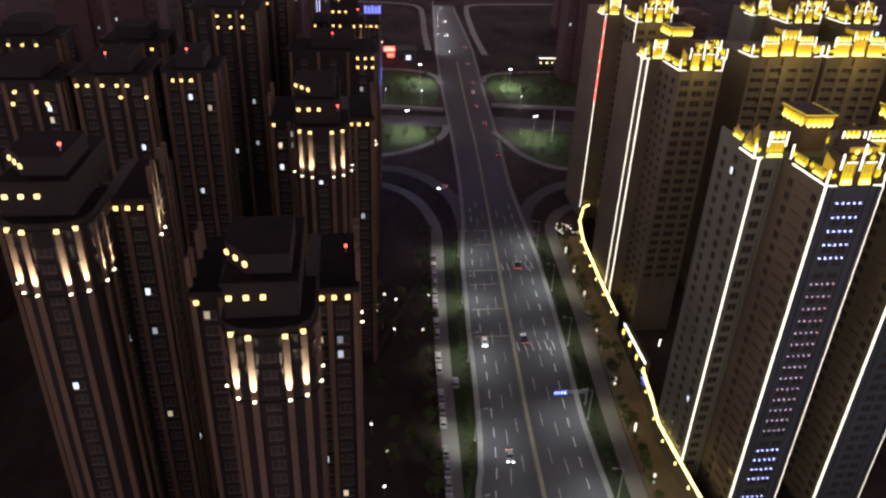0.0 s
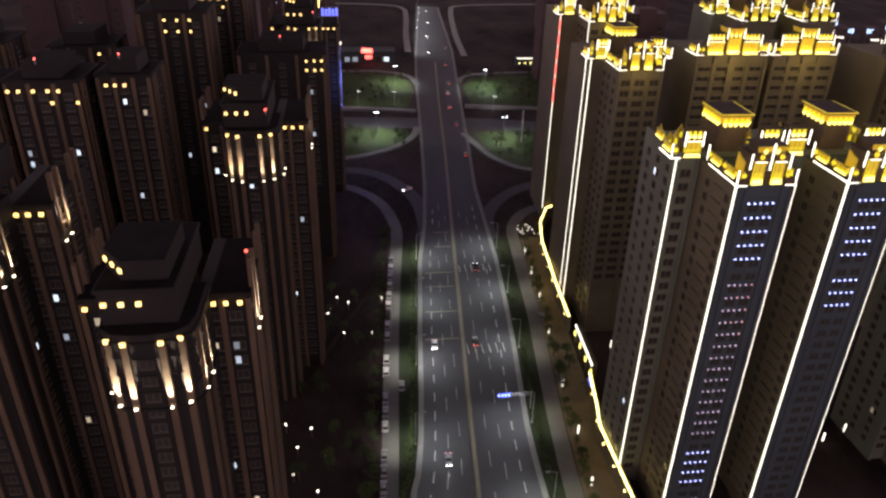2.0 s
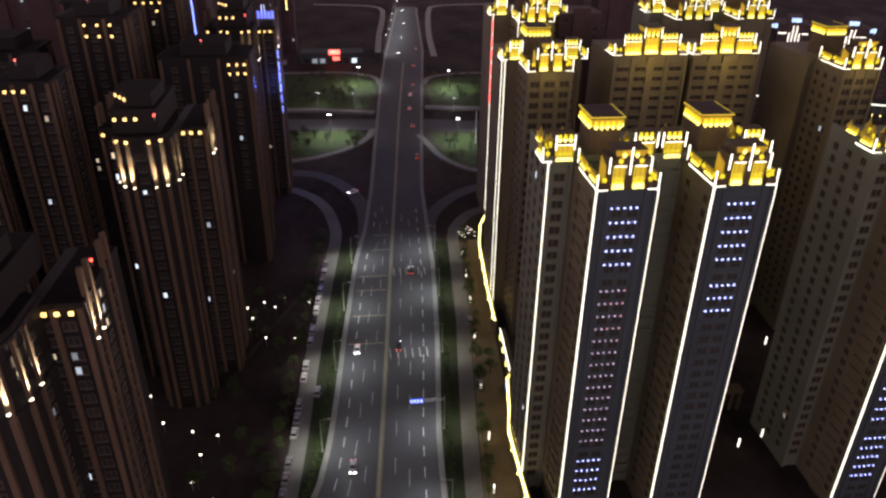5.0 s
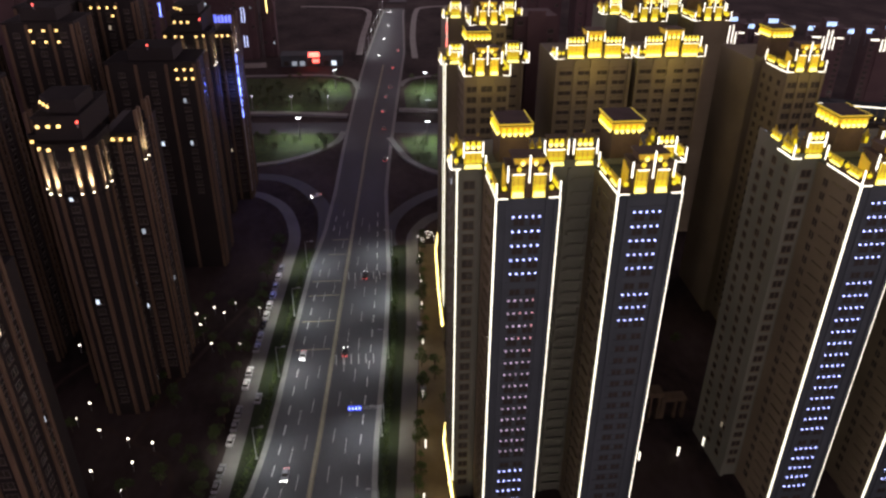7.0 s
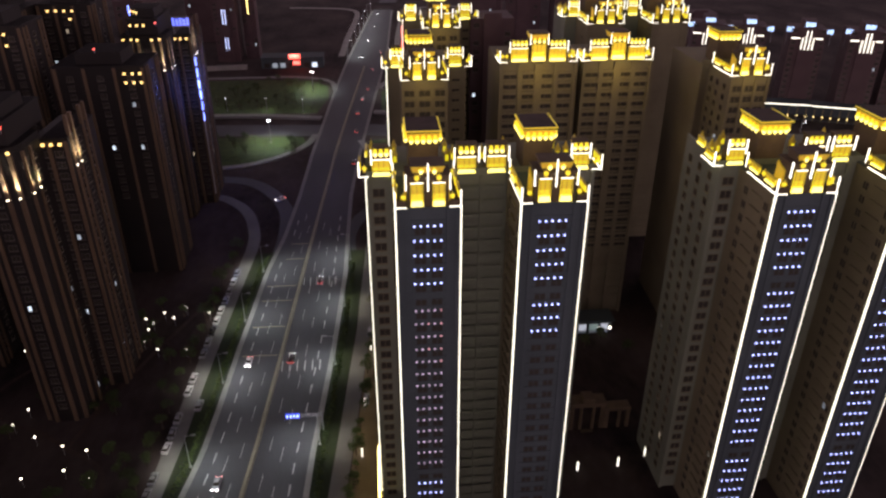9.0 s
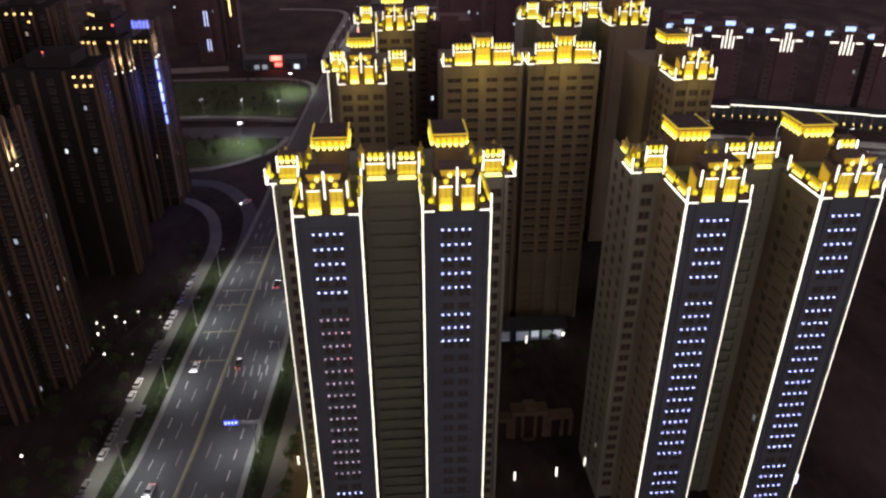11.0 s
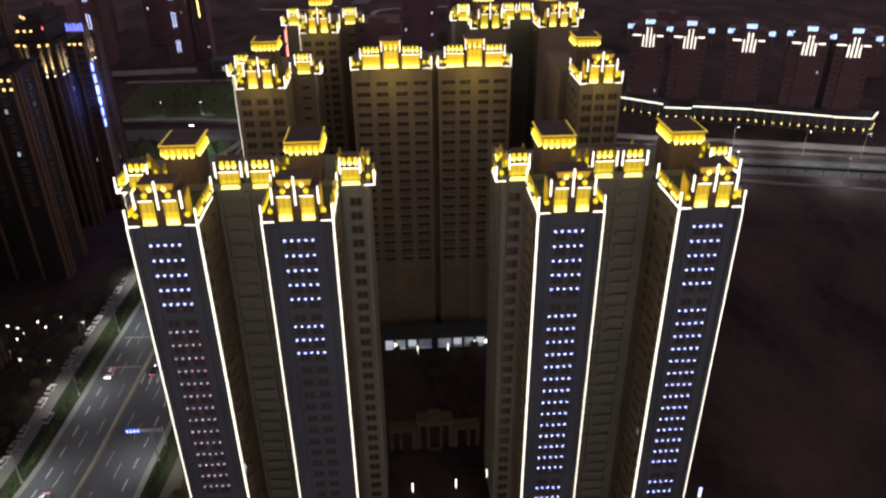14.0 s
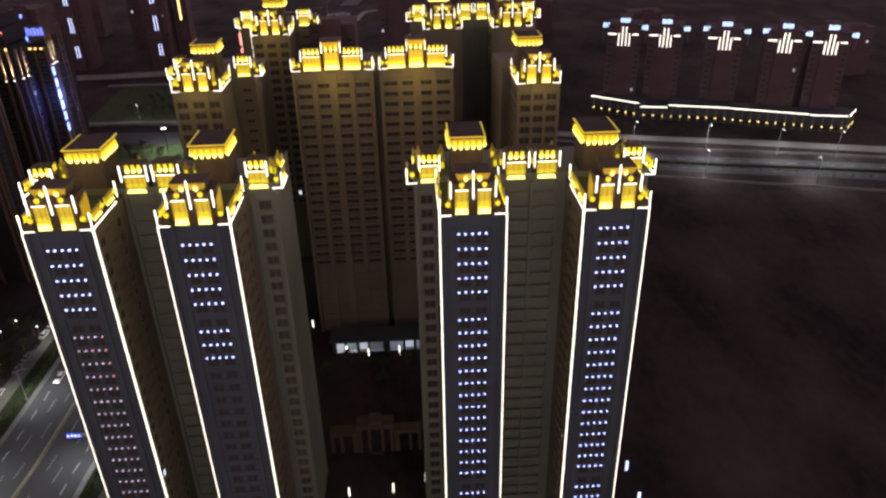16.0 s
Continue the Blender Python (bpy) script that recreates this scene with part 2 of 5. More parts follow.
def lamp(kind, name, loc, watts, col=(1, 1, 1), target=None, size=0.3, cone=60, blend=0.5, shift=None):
    move = (lambda p: view_warp(*p)) if shift is None else (lambda p: tuple(a + b for a, b in zip(p, shift)))
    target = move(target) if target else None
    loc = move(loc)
    d = bpy.data.lights.new(name, kind)
    d.energy, d.color = watts, col
    if kind == "AREA":
        d.size = size
    else:
        d.shadow_soft_size = size
    if kind == "SPOT":
        d.spot_size, d.spot_blend = radians(cone), blend
    ob = new(name, d)
    ob.matrix_world = look(loc, target if target else (loc[0], loc[1] + 0.001, loc[2] - 1))
    return ob


# ---------------------------------------------------------------- land and roads
g = MB()
cols = [-2500, -600, *range(-140, 421, 20), 800, 2500]
rows = [-250, 0, *range(60, 175, 23), 175, *range(194, 365, 19), 365, *range(390, 721, 30), 1200, 4500]
g.add([(x, y, ground(y)) for y in rows for x in cols],
      [(k, k + 1, k + 1 + len(cols), k + len(cols)) for i in range(len(rows) - 1) for k in range(i * len(cols), (i + 1) * len(cols) - 1)])
tagged(part("ground", g.lay(), SOIL), "dark bare soil and rough land around the housing towers", "ground", kind="structure")

ROAD_L = [(-14, -260), (21, 40), (33.3, 148), (35.3, 154), (37.7, 169), (39.8, 188), (42.2, 215), (44.1, 233), (47.1, 262), (51.7, 288), (55.4, 322), (59.8, 380), (66.5, 469), (72.7, 537), (89.6, 687), (140, 1100)]
ROAD_R = [(33, -260), (57, 40), (65.3, 145), (65.7, 156), (66.6, 171), (70.7, 212), (72.5, 235), (74.2, 260), (74.9, 290), (75.8, 321), (81, 378), (89.6, 468), (97.8, 551), (105.3, 687), (155, 1100)]
MEDIAN = [(9.5, -260), (39.5, 40), (49.8, 153), (55.3, 214), (60.6, 274), (66.5, 338), (73.1, 415), (84.6, 536), (97.4, 687), (147, 1100)]


def ribbon(mb, left, right, ys, z, m=0, drop=0.0):
    """A strip between two lines x(y), lying z above the land; drop: the depth of its side faces."""
    n = len(ys)
    v = [(x, y, ground(y) + z) for y in ys for x in (left(y), right(y))]
    f = [(2 * i, 2 * i + 1, 2 * i + 3, 2 * i + 2) for i in range(n - 1)]
    if drop:
        k = len(v)
        v += [(x, y, zz - drop) for x, y, zz in v]
        f += [(2 * i + 2, k + 2 * i + 2, k + 2 * i, 2 * i) for i in range(n - 1)]
        f += [(2 * i + 1, k + 2 * i + 1, k + 2 * i + 3, 2 * i + 3) for i in range(n - 1)]
    mb.add(v, f, m)


def lane(mb, pts, w, z, m=0, drop=0.0, steps=6):
    """A strip of width w along a smooth line through plan points."""
    P = [Vector((*p, 0)) for p in pts]
    P = [2 * P[0] - P[1], *P, 2 * P[-1] - P[-2]]
    line = []
    for i in range(1, len(P) - 2):
        for s in range(steps):
            t = s / steps
            a, b, c, d = P[i - 1:i + 3]
            line.append(0.5 * (2 * b + (c - a) * t + (2 * a - 5 * b + 4 * c - d) * t * t + (3 * b - a - 3 * c + d) * t ** 3))
    line.append(P[-2])
    v = []
    for i, p in enumerate(line):
        d = (line[min(i + 1, len(line) - 1)] - line[max(i - 1, 0)]).normalized()
        s = Vector((-d.y, d.x, 0)) * w / 2
        for q in (p + s, p - s):
            v.append((q.x, q.y, ground(q.y) + z))
    n = len(line)
    f = [(2 * i + 1, 2 * i + 3, 2 * i + 2, 2 * i) for i in range(n - 1)]
    if drop:
        k = len(v)
        v += [(x, y, zz - drop) for x, y, zz in v]
        f += [(2 * i, 2 * i + 2, k + 2 * i + 2, k + 2 * i) for i in range(n - 1)]
        f += [(2 * i + 3, 2 * i + 1, k + 2 * i + 1, k + 2 * i + 3) for i in range(n - 1)]
    mb.add(v, f, m)
    return line


YS = list(range(-260, 40, 20)) + list(range(40, 175, 5)) + list(range(175, 366, 5)) + list(range(370, 700, 10)) + list(range(700, 1101, 50))
rl, rr, md = (lambda y: lerp(ROAD_L, y)), (lambda y: lerp(ROAD_R, y)), (lambda y: lerp(MEDIAN, y))
r = MB()
ribbon(r, rl, rr, YS, 0.06, 0, 0.2)
road = tagged(part("road", r.lay(), ASPHALT), "wide grey asphalt main road with worn white lane lines", "road", kind="structure")
for side, fa, fb in (("west", lambda y: rl(y) - 1.5, rl), ("east", rr, lambda y: rr(y) + 1.5)):
    k = MB()
    ribbon(k, fa, fb, [y for y in YS if y <= 700], 0.2, 0, 0.3)
    tagged(part("kerb", k.lay(), KERB), "pale concrete kerb strip beside the main road", "kerb", kind="structure")

# lane lines: broken ones between the lanes, a yellow double line and a low hedge along the middle
lines = MB()
for k, (f, w, dash, gap) in enumerate(((lambda y: md(y) + 0.76 * (rl(y) - md(y)), 0.28, 4, 4), (lambda y: md(y) + 0.76 * (rr(y) - md(y)), 0.28, 4, 4),
                                      (lambda y: md(y) + 0.50 * (rl(y) - md(y)), 0.14, 6, 9), (lambda y: md(y) + 0.50 * (rr(y) - md(y)), 0.14, 6, 9),
                                      (lambda y: md(y) + 0.26 * (rl(y) - md(y)), 0.14, 6, 9), (lambda y: md(y) + 0.26 * (rr(y) - md(y)), 0.14, 6, 9))):
    y = -200.0 + 2.3 * k
    while y < 300:
        ribbon(lines, lambda t: f(t) - w / 2, lambda t: f(t) + w / 2, [y, y + dash], 0.066)
        y += dash + gap
for y in (205.0, 252.0):                       # arrow-like lane heads
    for k in range(6):
        x = md(y) + (0.1 + 0.15 * k) * (rr(y) - md(y))
        lines.box(x - 0.12, x + 0.12, y, y + 5, ground(y) + 0.07, ground(y + 5) + 0.075)
for y in (213, 228, 243, 252, 270, 281):       # tar joints on the oncoming lanes
    ribbon(lines, lambda t: rl(t) + 1.0, lambda t: md(t) - 1.2, [y, y + 0.5], 0.064, 1)
part("lane_lines", lines.lay(), [MARK, YMARK], road, "worn white broken lane lines")
yl = MB()
for off in (-0.55, 0.55):
    ribbon(yl, lambda y: md(y) + off - 0.1, lambda y: md(y) + off + 0.1, [y for y in YS if y <= 520], 0.068)
part("centre_line", yl.lay(), YMARK, road, "faded yellow double line")
cb = MB()
ribbon(cb, lambda y: md(y) - 0.3, lambda y: md(y) + 0.3, [y for y in YS if y <= 520], 0.45, 0, 0.4)
tagged(part("median_barrier", cb.lay(), YMARK), "low faded yellow barrier along the road's middle", "barrier", kind="structure")

# service roads, ramps and the crossing road
SIDE_W = [(18.5, 60), (26.8, 149), (29.0, 175), (31.2, 203), (33.8, 231), (37.0, 261), (39.0, 280), (38.3, 292), (34.5, 306.5), (27.5, 317), (15, 324), (-30, 330), (-120, 338)]
SIDE_E = [(70.5, 100), (74, 150), (79.3, 204), (81.4, 224), (82.7, 245), (84.2, 266), (85, 279), (88, 288), (95.5, 297), (112, 303), (150, 308)]
RAMP_W = [(49.5, 270), (51, 287), (50, 307), (43.6, 323), (34, 334.5), (22.7, 339), (-10, 343), (-120, 352)]
RAMP_E = [(76.5, 270), (76, 286), (80.3, 299.9), (89.5, 312), (100.8, 319.5), (120, 324), (160, 322)]
CROSS = [(-250, 412), (-60, 405), (18, 401), (59, 398), (90, 396), (140, 384), (200, 367), (262, 347), (367, 326), (600, 275), (1000, 190)]
for pts, w, z, label in ((SIDE_W, 4.6, 0.05, "narrow grey service road with cars parked along it"), (SIDE_E, 4.6, 0.05, "narrow dark service road beside the shops"),
                         (RAMP_W, 6.0, 0.07, "dark curved slip road of the junction"), (RAMP_E, 5.5, 0.07, "dark curved slip road of the junction"),
                         (CROSS, 17.0, 0.03, "grey crossing road below street lamps")):
    mb = MB()
    lane(mb, pts, w, z, 0, 0.2)
    tagged(part("side_road", mb.lay(), CONCRETE if pts in (SIDE_W, SIDE_E) else ASPHALT), label, "road", kind="structure")
LOOPS = ([(-10, 349), (18.8, 351.5), (31.9, 355), (45.5, 364), (54.5, 377), (58.2, 391)], [(80.8, 380), (84.5, 364), (90.1, 349), (101, 336.8), (112, 335.5), (135, 338)],
         [(66.3, 466), (62, 487), (44.5, 498), (16.5, 499), (-30, 500)], [(91, 470), (97, 484), (112, 491), (150, 493)])
for pts in LOOPS:
    mb = MB()
    lane(mb, pts, 3.2, 0.5, 0, 0.7)
    tagged(part("loop_parapet", mb.lay(), KERB), "pale concrete parapet of a curved loop ramp", "parapet", kind="structure")
for pts, w in (([(-60, 424), (17.7, 423), (60, 415.7)], 4.5), ([(88, 424), (130, 417), (190, 402)], 4.0)):
    mb = MB()
    lane(mb, pts, w, 1.2, 0, 1.4)
    tagged(part("retaining_wall", mb.lay(), KERB), "pale weathered retaining wall along the crossing road", "wall", kind="structure")
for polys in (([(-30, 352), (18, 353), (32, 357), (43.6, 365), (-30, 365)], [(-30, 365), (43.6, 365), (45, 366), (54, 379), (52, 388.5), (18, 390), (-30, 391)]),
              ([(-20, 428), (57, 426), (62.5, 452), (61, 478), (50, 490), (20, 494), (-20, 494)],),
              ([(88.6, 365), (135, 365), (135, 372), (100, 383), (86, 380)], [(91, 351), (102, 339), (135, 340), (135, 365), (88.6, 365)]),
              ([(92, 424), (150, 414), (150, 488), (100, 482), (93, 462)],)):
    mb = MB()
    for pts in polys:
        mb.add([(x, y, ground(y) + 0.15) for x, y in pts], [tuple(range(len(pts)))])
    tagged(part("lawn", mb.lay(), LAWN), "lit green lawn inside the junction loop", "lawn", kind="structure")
for pts in ([(67.7, 548), (71.2, 604), (76.6, 664), (76.5, 699), (61.3, 713), (20, 720)], [(104.9, 535.6), (108.1, 603), (116.4, 687), (124.6, 708), (150, 714), (200, 718)]):
    mb = MB()
    lane(mb, pts, 4.2, 0.25, 0, 0.3)
    tagged(part("far_pavement", mb.lay(), PAVING), "pale pavement curving along the far road", "pavement", kind="structure")
# dark verges
for a, b in ((lambda y: lerp(SIDE_W[:7], y) + 2.4, lambda y: rl(y) - 1.6), (lambda y: rr(y) + 1.6, lambda y: lerp(SIDE_E[:7], y) - 2.4)):
    mb = MB()
    ribbon(mb, a, b, [y for y in YS if 100 <= y <= 278], 0.12)
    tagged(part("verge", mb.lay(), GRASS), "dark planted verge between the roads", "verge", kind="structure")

# boundary wall line and the paved walk before it
ARCADE = [(85.0, 118), (85.2, 137), (85.3, 163), (87.3, 173), (89.2, 186)], [(90.3, 214), (91.0, 234.7), (92.6, 261.2), (95.3, 276.1), (100.3, 287.3), (112, 296)]
GATE = [(90.9, 187.7), (92.1, 208.6)]
walkway = MB()
ribbon(walkway, lambda y: lerp(SIDE_E[:7], y) + 2.5, lambda y: lerp(ARCADE[0] + ARCADE[1], y) + 0.3, [y for y in YS if 60 <= y <= 275], 0.14, 0, 0.15)
tagged(part("pavement", walkway.lay(), WALKPAVE), "paved walk, browned by warm light in its colour, before the boundary wall", "pavement", kind="structure")
forecourt = MB()
forecourt.add([(x, y, ground(y) + 0.04) for x, y in ((89, 100), (205, 100), (205, 175), (205, 300), (99, 300), (92.8, 262), (91.2, 214), (91.2, 187), (89, 175))], [tuple(range(9))])
tagged(part("courtyard", forecourt.lay(), SOIL), "dark planted courtyard between the gold-crowned towers", "courtyard", kind="structure")
paths = ([(-30, 186), (-14, 186), (0, 177), (12, 167), (14, 150), (8, 130)], [(0, 177), (6, 195), (14, 215), (22, 232), (30, 250)], [(-30, 186), (-26, 205), (-8, 222), (14, 224), (26, 214)])
for pts in paths:
    mb = MB()
    lane(mb, pts, 1.4, 0.06)
    tagged(part("garden_path", mb.lay(), ROOFTILE), "narrow paved path through the dark garden", "path", kind="structure")


# ---------------------------------------------------------------- gold-crowned towers
EAVES = 91.2


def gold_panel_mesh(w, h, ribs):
    """A fluted gold panel that faces -y; the floodlight up it is put in as glow bands, hottest in the trough at its
    foot.
    """
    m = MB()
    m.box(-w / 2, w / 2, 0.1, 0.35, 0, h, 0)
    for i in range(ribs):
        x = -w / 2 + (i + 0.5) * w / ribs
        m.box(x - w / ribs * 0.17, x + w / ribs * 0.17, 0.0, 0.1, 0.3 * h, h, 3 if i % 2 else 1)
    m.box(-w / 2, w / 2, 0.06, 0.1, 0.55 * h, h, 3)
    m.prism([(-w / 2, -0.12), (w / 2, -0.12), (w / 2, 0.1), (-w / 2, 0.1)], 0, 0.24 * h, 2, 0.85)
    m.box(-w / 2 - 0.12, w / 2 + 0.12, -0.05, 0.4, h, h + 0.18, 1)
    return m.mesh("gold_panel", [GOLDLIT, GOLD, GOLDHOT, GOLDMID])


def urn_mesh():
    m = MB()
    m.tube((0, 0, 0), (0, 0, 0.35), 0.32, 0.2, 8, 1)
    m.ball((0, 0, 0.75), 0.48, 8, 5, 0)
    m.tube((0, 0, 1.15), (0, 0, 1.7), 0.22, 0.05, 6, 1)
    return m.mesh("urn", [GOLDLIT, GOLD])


def shell_mesh():
    """A half-round wall lamp under a cornice: hot below, its wash of light up the wall built as gold glow above."""
    m = MB()
    m.tube((0, 0, 0.0), (0, 0, 0.35), 0.14, 0.4, 8, 0)
    m.tube((0, 0, 0.35), (0, 0, 0.85), 0.4, 0.4, 8, 0)
    m.tube((0, 0, 0.85), (0, 0, 1.6), 0.4, 0.3, 8, 1)
    return m.mesh("wall_lamp", [GOLDHOT, GOLDLIT])


def cyl_bar(h, r=0.11):
    return MB().box(-r, r, -r, r, 0, h).mesh("light_bar", [BAR])


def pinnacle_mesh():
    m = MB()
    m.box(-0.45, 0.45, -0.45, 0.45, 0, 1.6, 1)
    # Floodlit face of the pinnacle, its light put in as glow
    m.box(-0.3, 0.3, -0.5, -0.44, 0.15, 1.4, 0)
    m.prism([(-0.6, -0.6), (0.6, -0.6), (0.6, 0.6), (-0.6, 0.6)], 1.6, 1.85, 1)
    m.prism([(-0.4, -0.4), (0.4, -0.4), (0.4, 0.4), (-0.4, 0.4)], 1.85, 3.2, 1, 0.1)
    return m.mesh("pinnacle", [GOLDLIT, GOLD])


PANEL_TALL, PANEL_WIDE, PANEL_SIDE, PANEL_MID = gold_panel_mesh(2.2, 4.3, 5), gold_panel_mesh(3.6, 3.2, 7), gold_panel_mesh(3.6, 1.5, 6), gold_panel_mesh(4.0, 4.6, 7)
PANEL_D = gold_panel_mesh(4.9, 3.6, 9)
URN, SHELL, PIN = urn_mesh(), shell_mesh(), pinnacle_mesh()
BAR3, BAR5 = cyl_bar(3.1), cyl_bar(5.2)
HBAR = {w: MB().box(-w / 2, w / 2, -0.1, 0.1, -0.07, 0.07).mesh("light_bar", [BAR]) for w in (1.9, 2.2, 3.6, 4.9)}


def front_crown(tower, o, xl, xr, yf, side_depth, lit_sides=(True, True)):
    """The gold crown over one projecting bay, from xl to xr, whose front is at yf."""
    w, c = xr - xl, (xl + xr) / 2
    at = lambda x, y, z: (x - o[0], y - o[1], z - o[2])
    base = MB(o)
    for x0, x1 in ((xl, xl + 2.0), (xr - 2.0, xr)):
        base.bev(x0, x1, yf, yf + 0.5, EAVES, EAVES + 1.3, 0.1)
    base.bev(xl, xl + 0.5, yf + 0.5, yf + side_depth, EAVES, EAVES + 1.2, 0.1)
    base.bev(xr - 0.5, xr, yf + 0.5, yf + side_depth, EAVES, EAVES + 1.2, 0.1)
    base.box(c - 3.7, c + 3.7, yf + 0.4, yf + 5.2, EAVES, EAVES + 5.6)          # attic block
    base.prism([(c - 4.0, yf + 0.2), (c + 4.0, yf + 0.2), (c + 4.0, yf + 5.4), (c - 4.0, yf + 5.4)], EAVES + 5.6, EAVES + 5.9)
    base.prism([(c - 2.6, yf + 0.8), (c + 2.6, yf + 0.8), (c + 2.6, yf + 4.6), (c - 2.6, yf + 4.6)], EAVES + 5.9, EAVES + 7.2)
    base.prism([(c - 3.0, yf + 0.5), (c + 3.0, yf + 0.5), (c + 3.0, yf + 5.0), (c - 3.0, yf + 5.0)], EAVES + 7.2, EAVES + 7.6)
    crown = part("crown", base, DARKSTONE, tower, "brown stepped parapet crown with gold-lit panels")
    cn = MB(o)
    cn.add([(c - 2.6, yf + 0.75, EAVES + 6.3), (c + 2.6, yf + 0.75, EAVES + 6.3), (c + 3.0, yf + 0.4, EAVES + 7.5), (c - 3.0, yf + 0.4, EAVES + 7.5), (c - 2.6, yf + 0.8, EAVES + 6.3), (c + 2.6, yf + 0.8, EAVES + 6.3), (c + 3.0, yf + 0.8, EAVES + 7.5), (c - 3.0, yf + 0.8, EAVES + 7.5)],
           [(0, 1, 2, 3), (3, 2, 6, 7), (5, 4, 7, 6), (0, 3, 7, 4), (2, 1, 5, 6)])
    # Lamplight on the cornice is put in as a dim glow of its own
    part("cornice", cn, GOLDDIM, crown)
    for s in (-1, 1):
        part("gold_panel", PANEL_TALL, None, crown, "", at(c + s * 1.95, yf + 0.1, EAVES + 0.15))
        part("light_bar", HBAR[2.2], None, crown, "", at(c + s * 1.95, yf - 0.05, EAVES + 4.65))
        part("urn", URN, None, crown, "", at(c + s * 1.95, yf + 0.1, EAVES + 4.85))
        part("light_bar", BAR3, None, crown, "", at(c + s * 3.9, yf + 0.1, EAVES + 3.2))
        part("wall_lamp", SHELL, None, crown, "", at(c + s * 1.2, yf + 0.8, EAVES + 5.95))
        part("urn", URN, None, crown, "", at(c + s * (w / 2 - 1.5), yf + 0.7, EAVES + 1.0))
        part("light_bar", HBAR[1.9], None, crown, "", at(c + s * (w / 2 - 1.1), yf - 0.1, EAVES + 0.05))
    part("light_bar", BAR5, None, crown, "", at(c, yf + 0.05, EAVES + 3.0))
    for s, lit in zip((-1, 1), lit_sides):
        xs = xl if s < 0 else xr
        part("light_bar", BAR3, None, crown, "", at(xs, yf + 0.1, EAVES))
        fin = MB(o)
        fx = c + s * 3.75
        fin.add([(fx, yf + 2.2, EAVES + 0.2), (fx, yf + 5.0, EAVES + 0.2), (fx, yf + 5.0, EAVES + 4.9), (fx, yf + 3.6, EAVES + 4.3), (fx, yf + 2.2, EAVES + 3.9),
                 (fx + s * 0.3, yf + 2.2, EAVES + 0.2), (fx + s * 0.3, yf + 5.0, EAVES + 0.2), (fx + s * 0.3, yf + 5.0, EAVES + 4.9), (fx + s * 0.3, yf + 3.6, EAVES + 4.3), (fx + s * 0.3, yf + 2.2, EAVES + 3.9)],
                [(0, 1, 2, 3, 4), (9, 8, 7, 6, 5), (0, 5, 6, 1), (1, 6, 7, 2), (2, 7, 8, 3), (3, 8, 9, 4), (4, 9, 5, 0)])
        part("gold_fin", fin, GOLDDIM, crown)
        if lit:
            for k, yy in enumerate((yf + 3.2, yf + side_depth - 3.2)):
                part("gold_panel", PANEL_SIDE, None, crown, "", at(xs, yy, EAVES + 0.9), s * math.pi / 2)
                part("urn", URN, None, crown, "", at(xs - s * 0.2, yy + 2.6, EAVES + 1.2))
            part("light_bar", MB(o).box(xs - 0.11, xs + 0.11, yf, yf + side_depth - 1, EAVES - 0.1, EAVES + 0.16), BAR, crown)
            part("light_bar", BAR3, None, crown, "", at(xs, yf + side_depth, EAVES + 0.6))


def crown_fill_light(c, y, z, watts, shift):
    """An added, unseen fill lamp in open air, for the gold light that a crown throws on what stands round it."""
    lamp("POINT", "crown_fill_light", (c, y, z), watts, (1.0, 0.70, 0.16), None, 2.0, shift=shift)


def small_crown(tower, o, c, yf, w=4.4, corner=0, z=EAVES):
    """A low gold unit with one wide panel between two light bars."""
    at = lambda x, y, zz: (x - o[0], y - o[1], zz - o[2])
    base = MB(o)
    base.box(c - w / 2, c + w / 2, yf + 0.35, yf + 2.6, z, z + 3.4)
    base.box(c - w / 2 + 0.5, c + w / 2 - 0.5, yf + 0.5, yf + 2.4, z + 3.4, z + 5.6)
    base.prism([(c - w / 2 + 0.2, yf + 0.2), (c + w / 2 - 0.2, yf + 0.2), (c + w / 2 - 0.2, yf + 2.6), (c - w / 2 + 0.2, yf + 2.6)], z + 5.6, z + 5.9)
    crown = part("crown_block", base, DARKSTONE, tower, "brown parapet block with a gold-lit panel")
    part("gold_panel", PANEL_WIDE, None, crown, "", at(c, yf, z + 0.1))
    part("light_bar", HBAR[3.6], None, crown, "", at(c, yf - 0.1, z + 3.5))
    for k in (-1, 0, 1):
        part("wall_lamp", SHELL, None, crown, "", at(c + 1.1 * k, yf + 0.4, z + 3.9))
    for s in (-1, 1):
        part("light_bar", BAR3, None, crown, "", at(c + s * (w / 2 + 0.1), yf, z + 2.4))
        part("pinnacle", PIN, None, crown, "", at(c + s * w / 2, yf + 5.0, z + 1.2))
    if corner:
        cx = c + corner * (w / 2 + 2.6)
        part("light_bar", BAR3, None, crown, "", at(cx, yf, z))
        part("light_bar", HBAR[1.9], None, crown, "", at(cx - corner * 1.0, yf - 0.1, z + 0.05))
        part("urn", URN, None, crown, "", at(cx - corner * 1.1, yf + 0.6, z + 0.8))
        part("gold_panel", PANEL_SIDE, None, crown, "", at(cx, yf + 3, z + 0.9), corner * math.pi / 2)
        part("light_bar", MB(o).box(cx - 0.11, cx + 0.11, yf, yf + 6, z - 0.1, z + 0.16), BAR, crown)


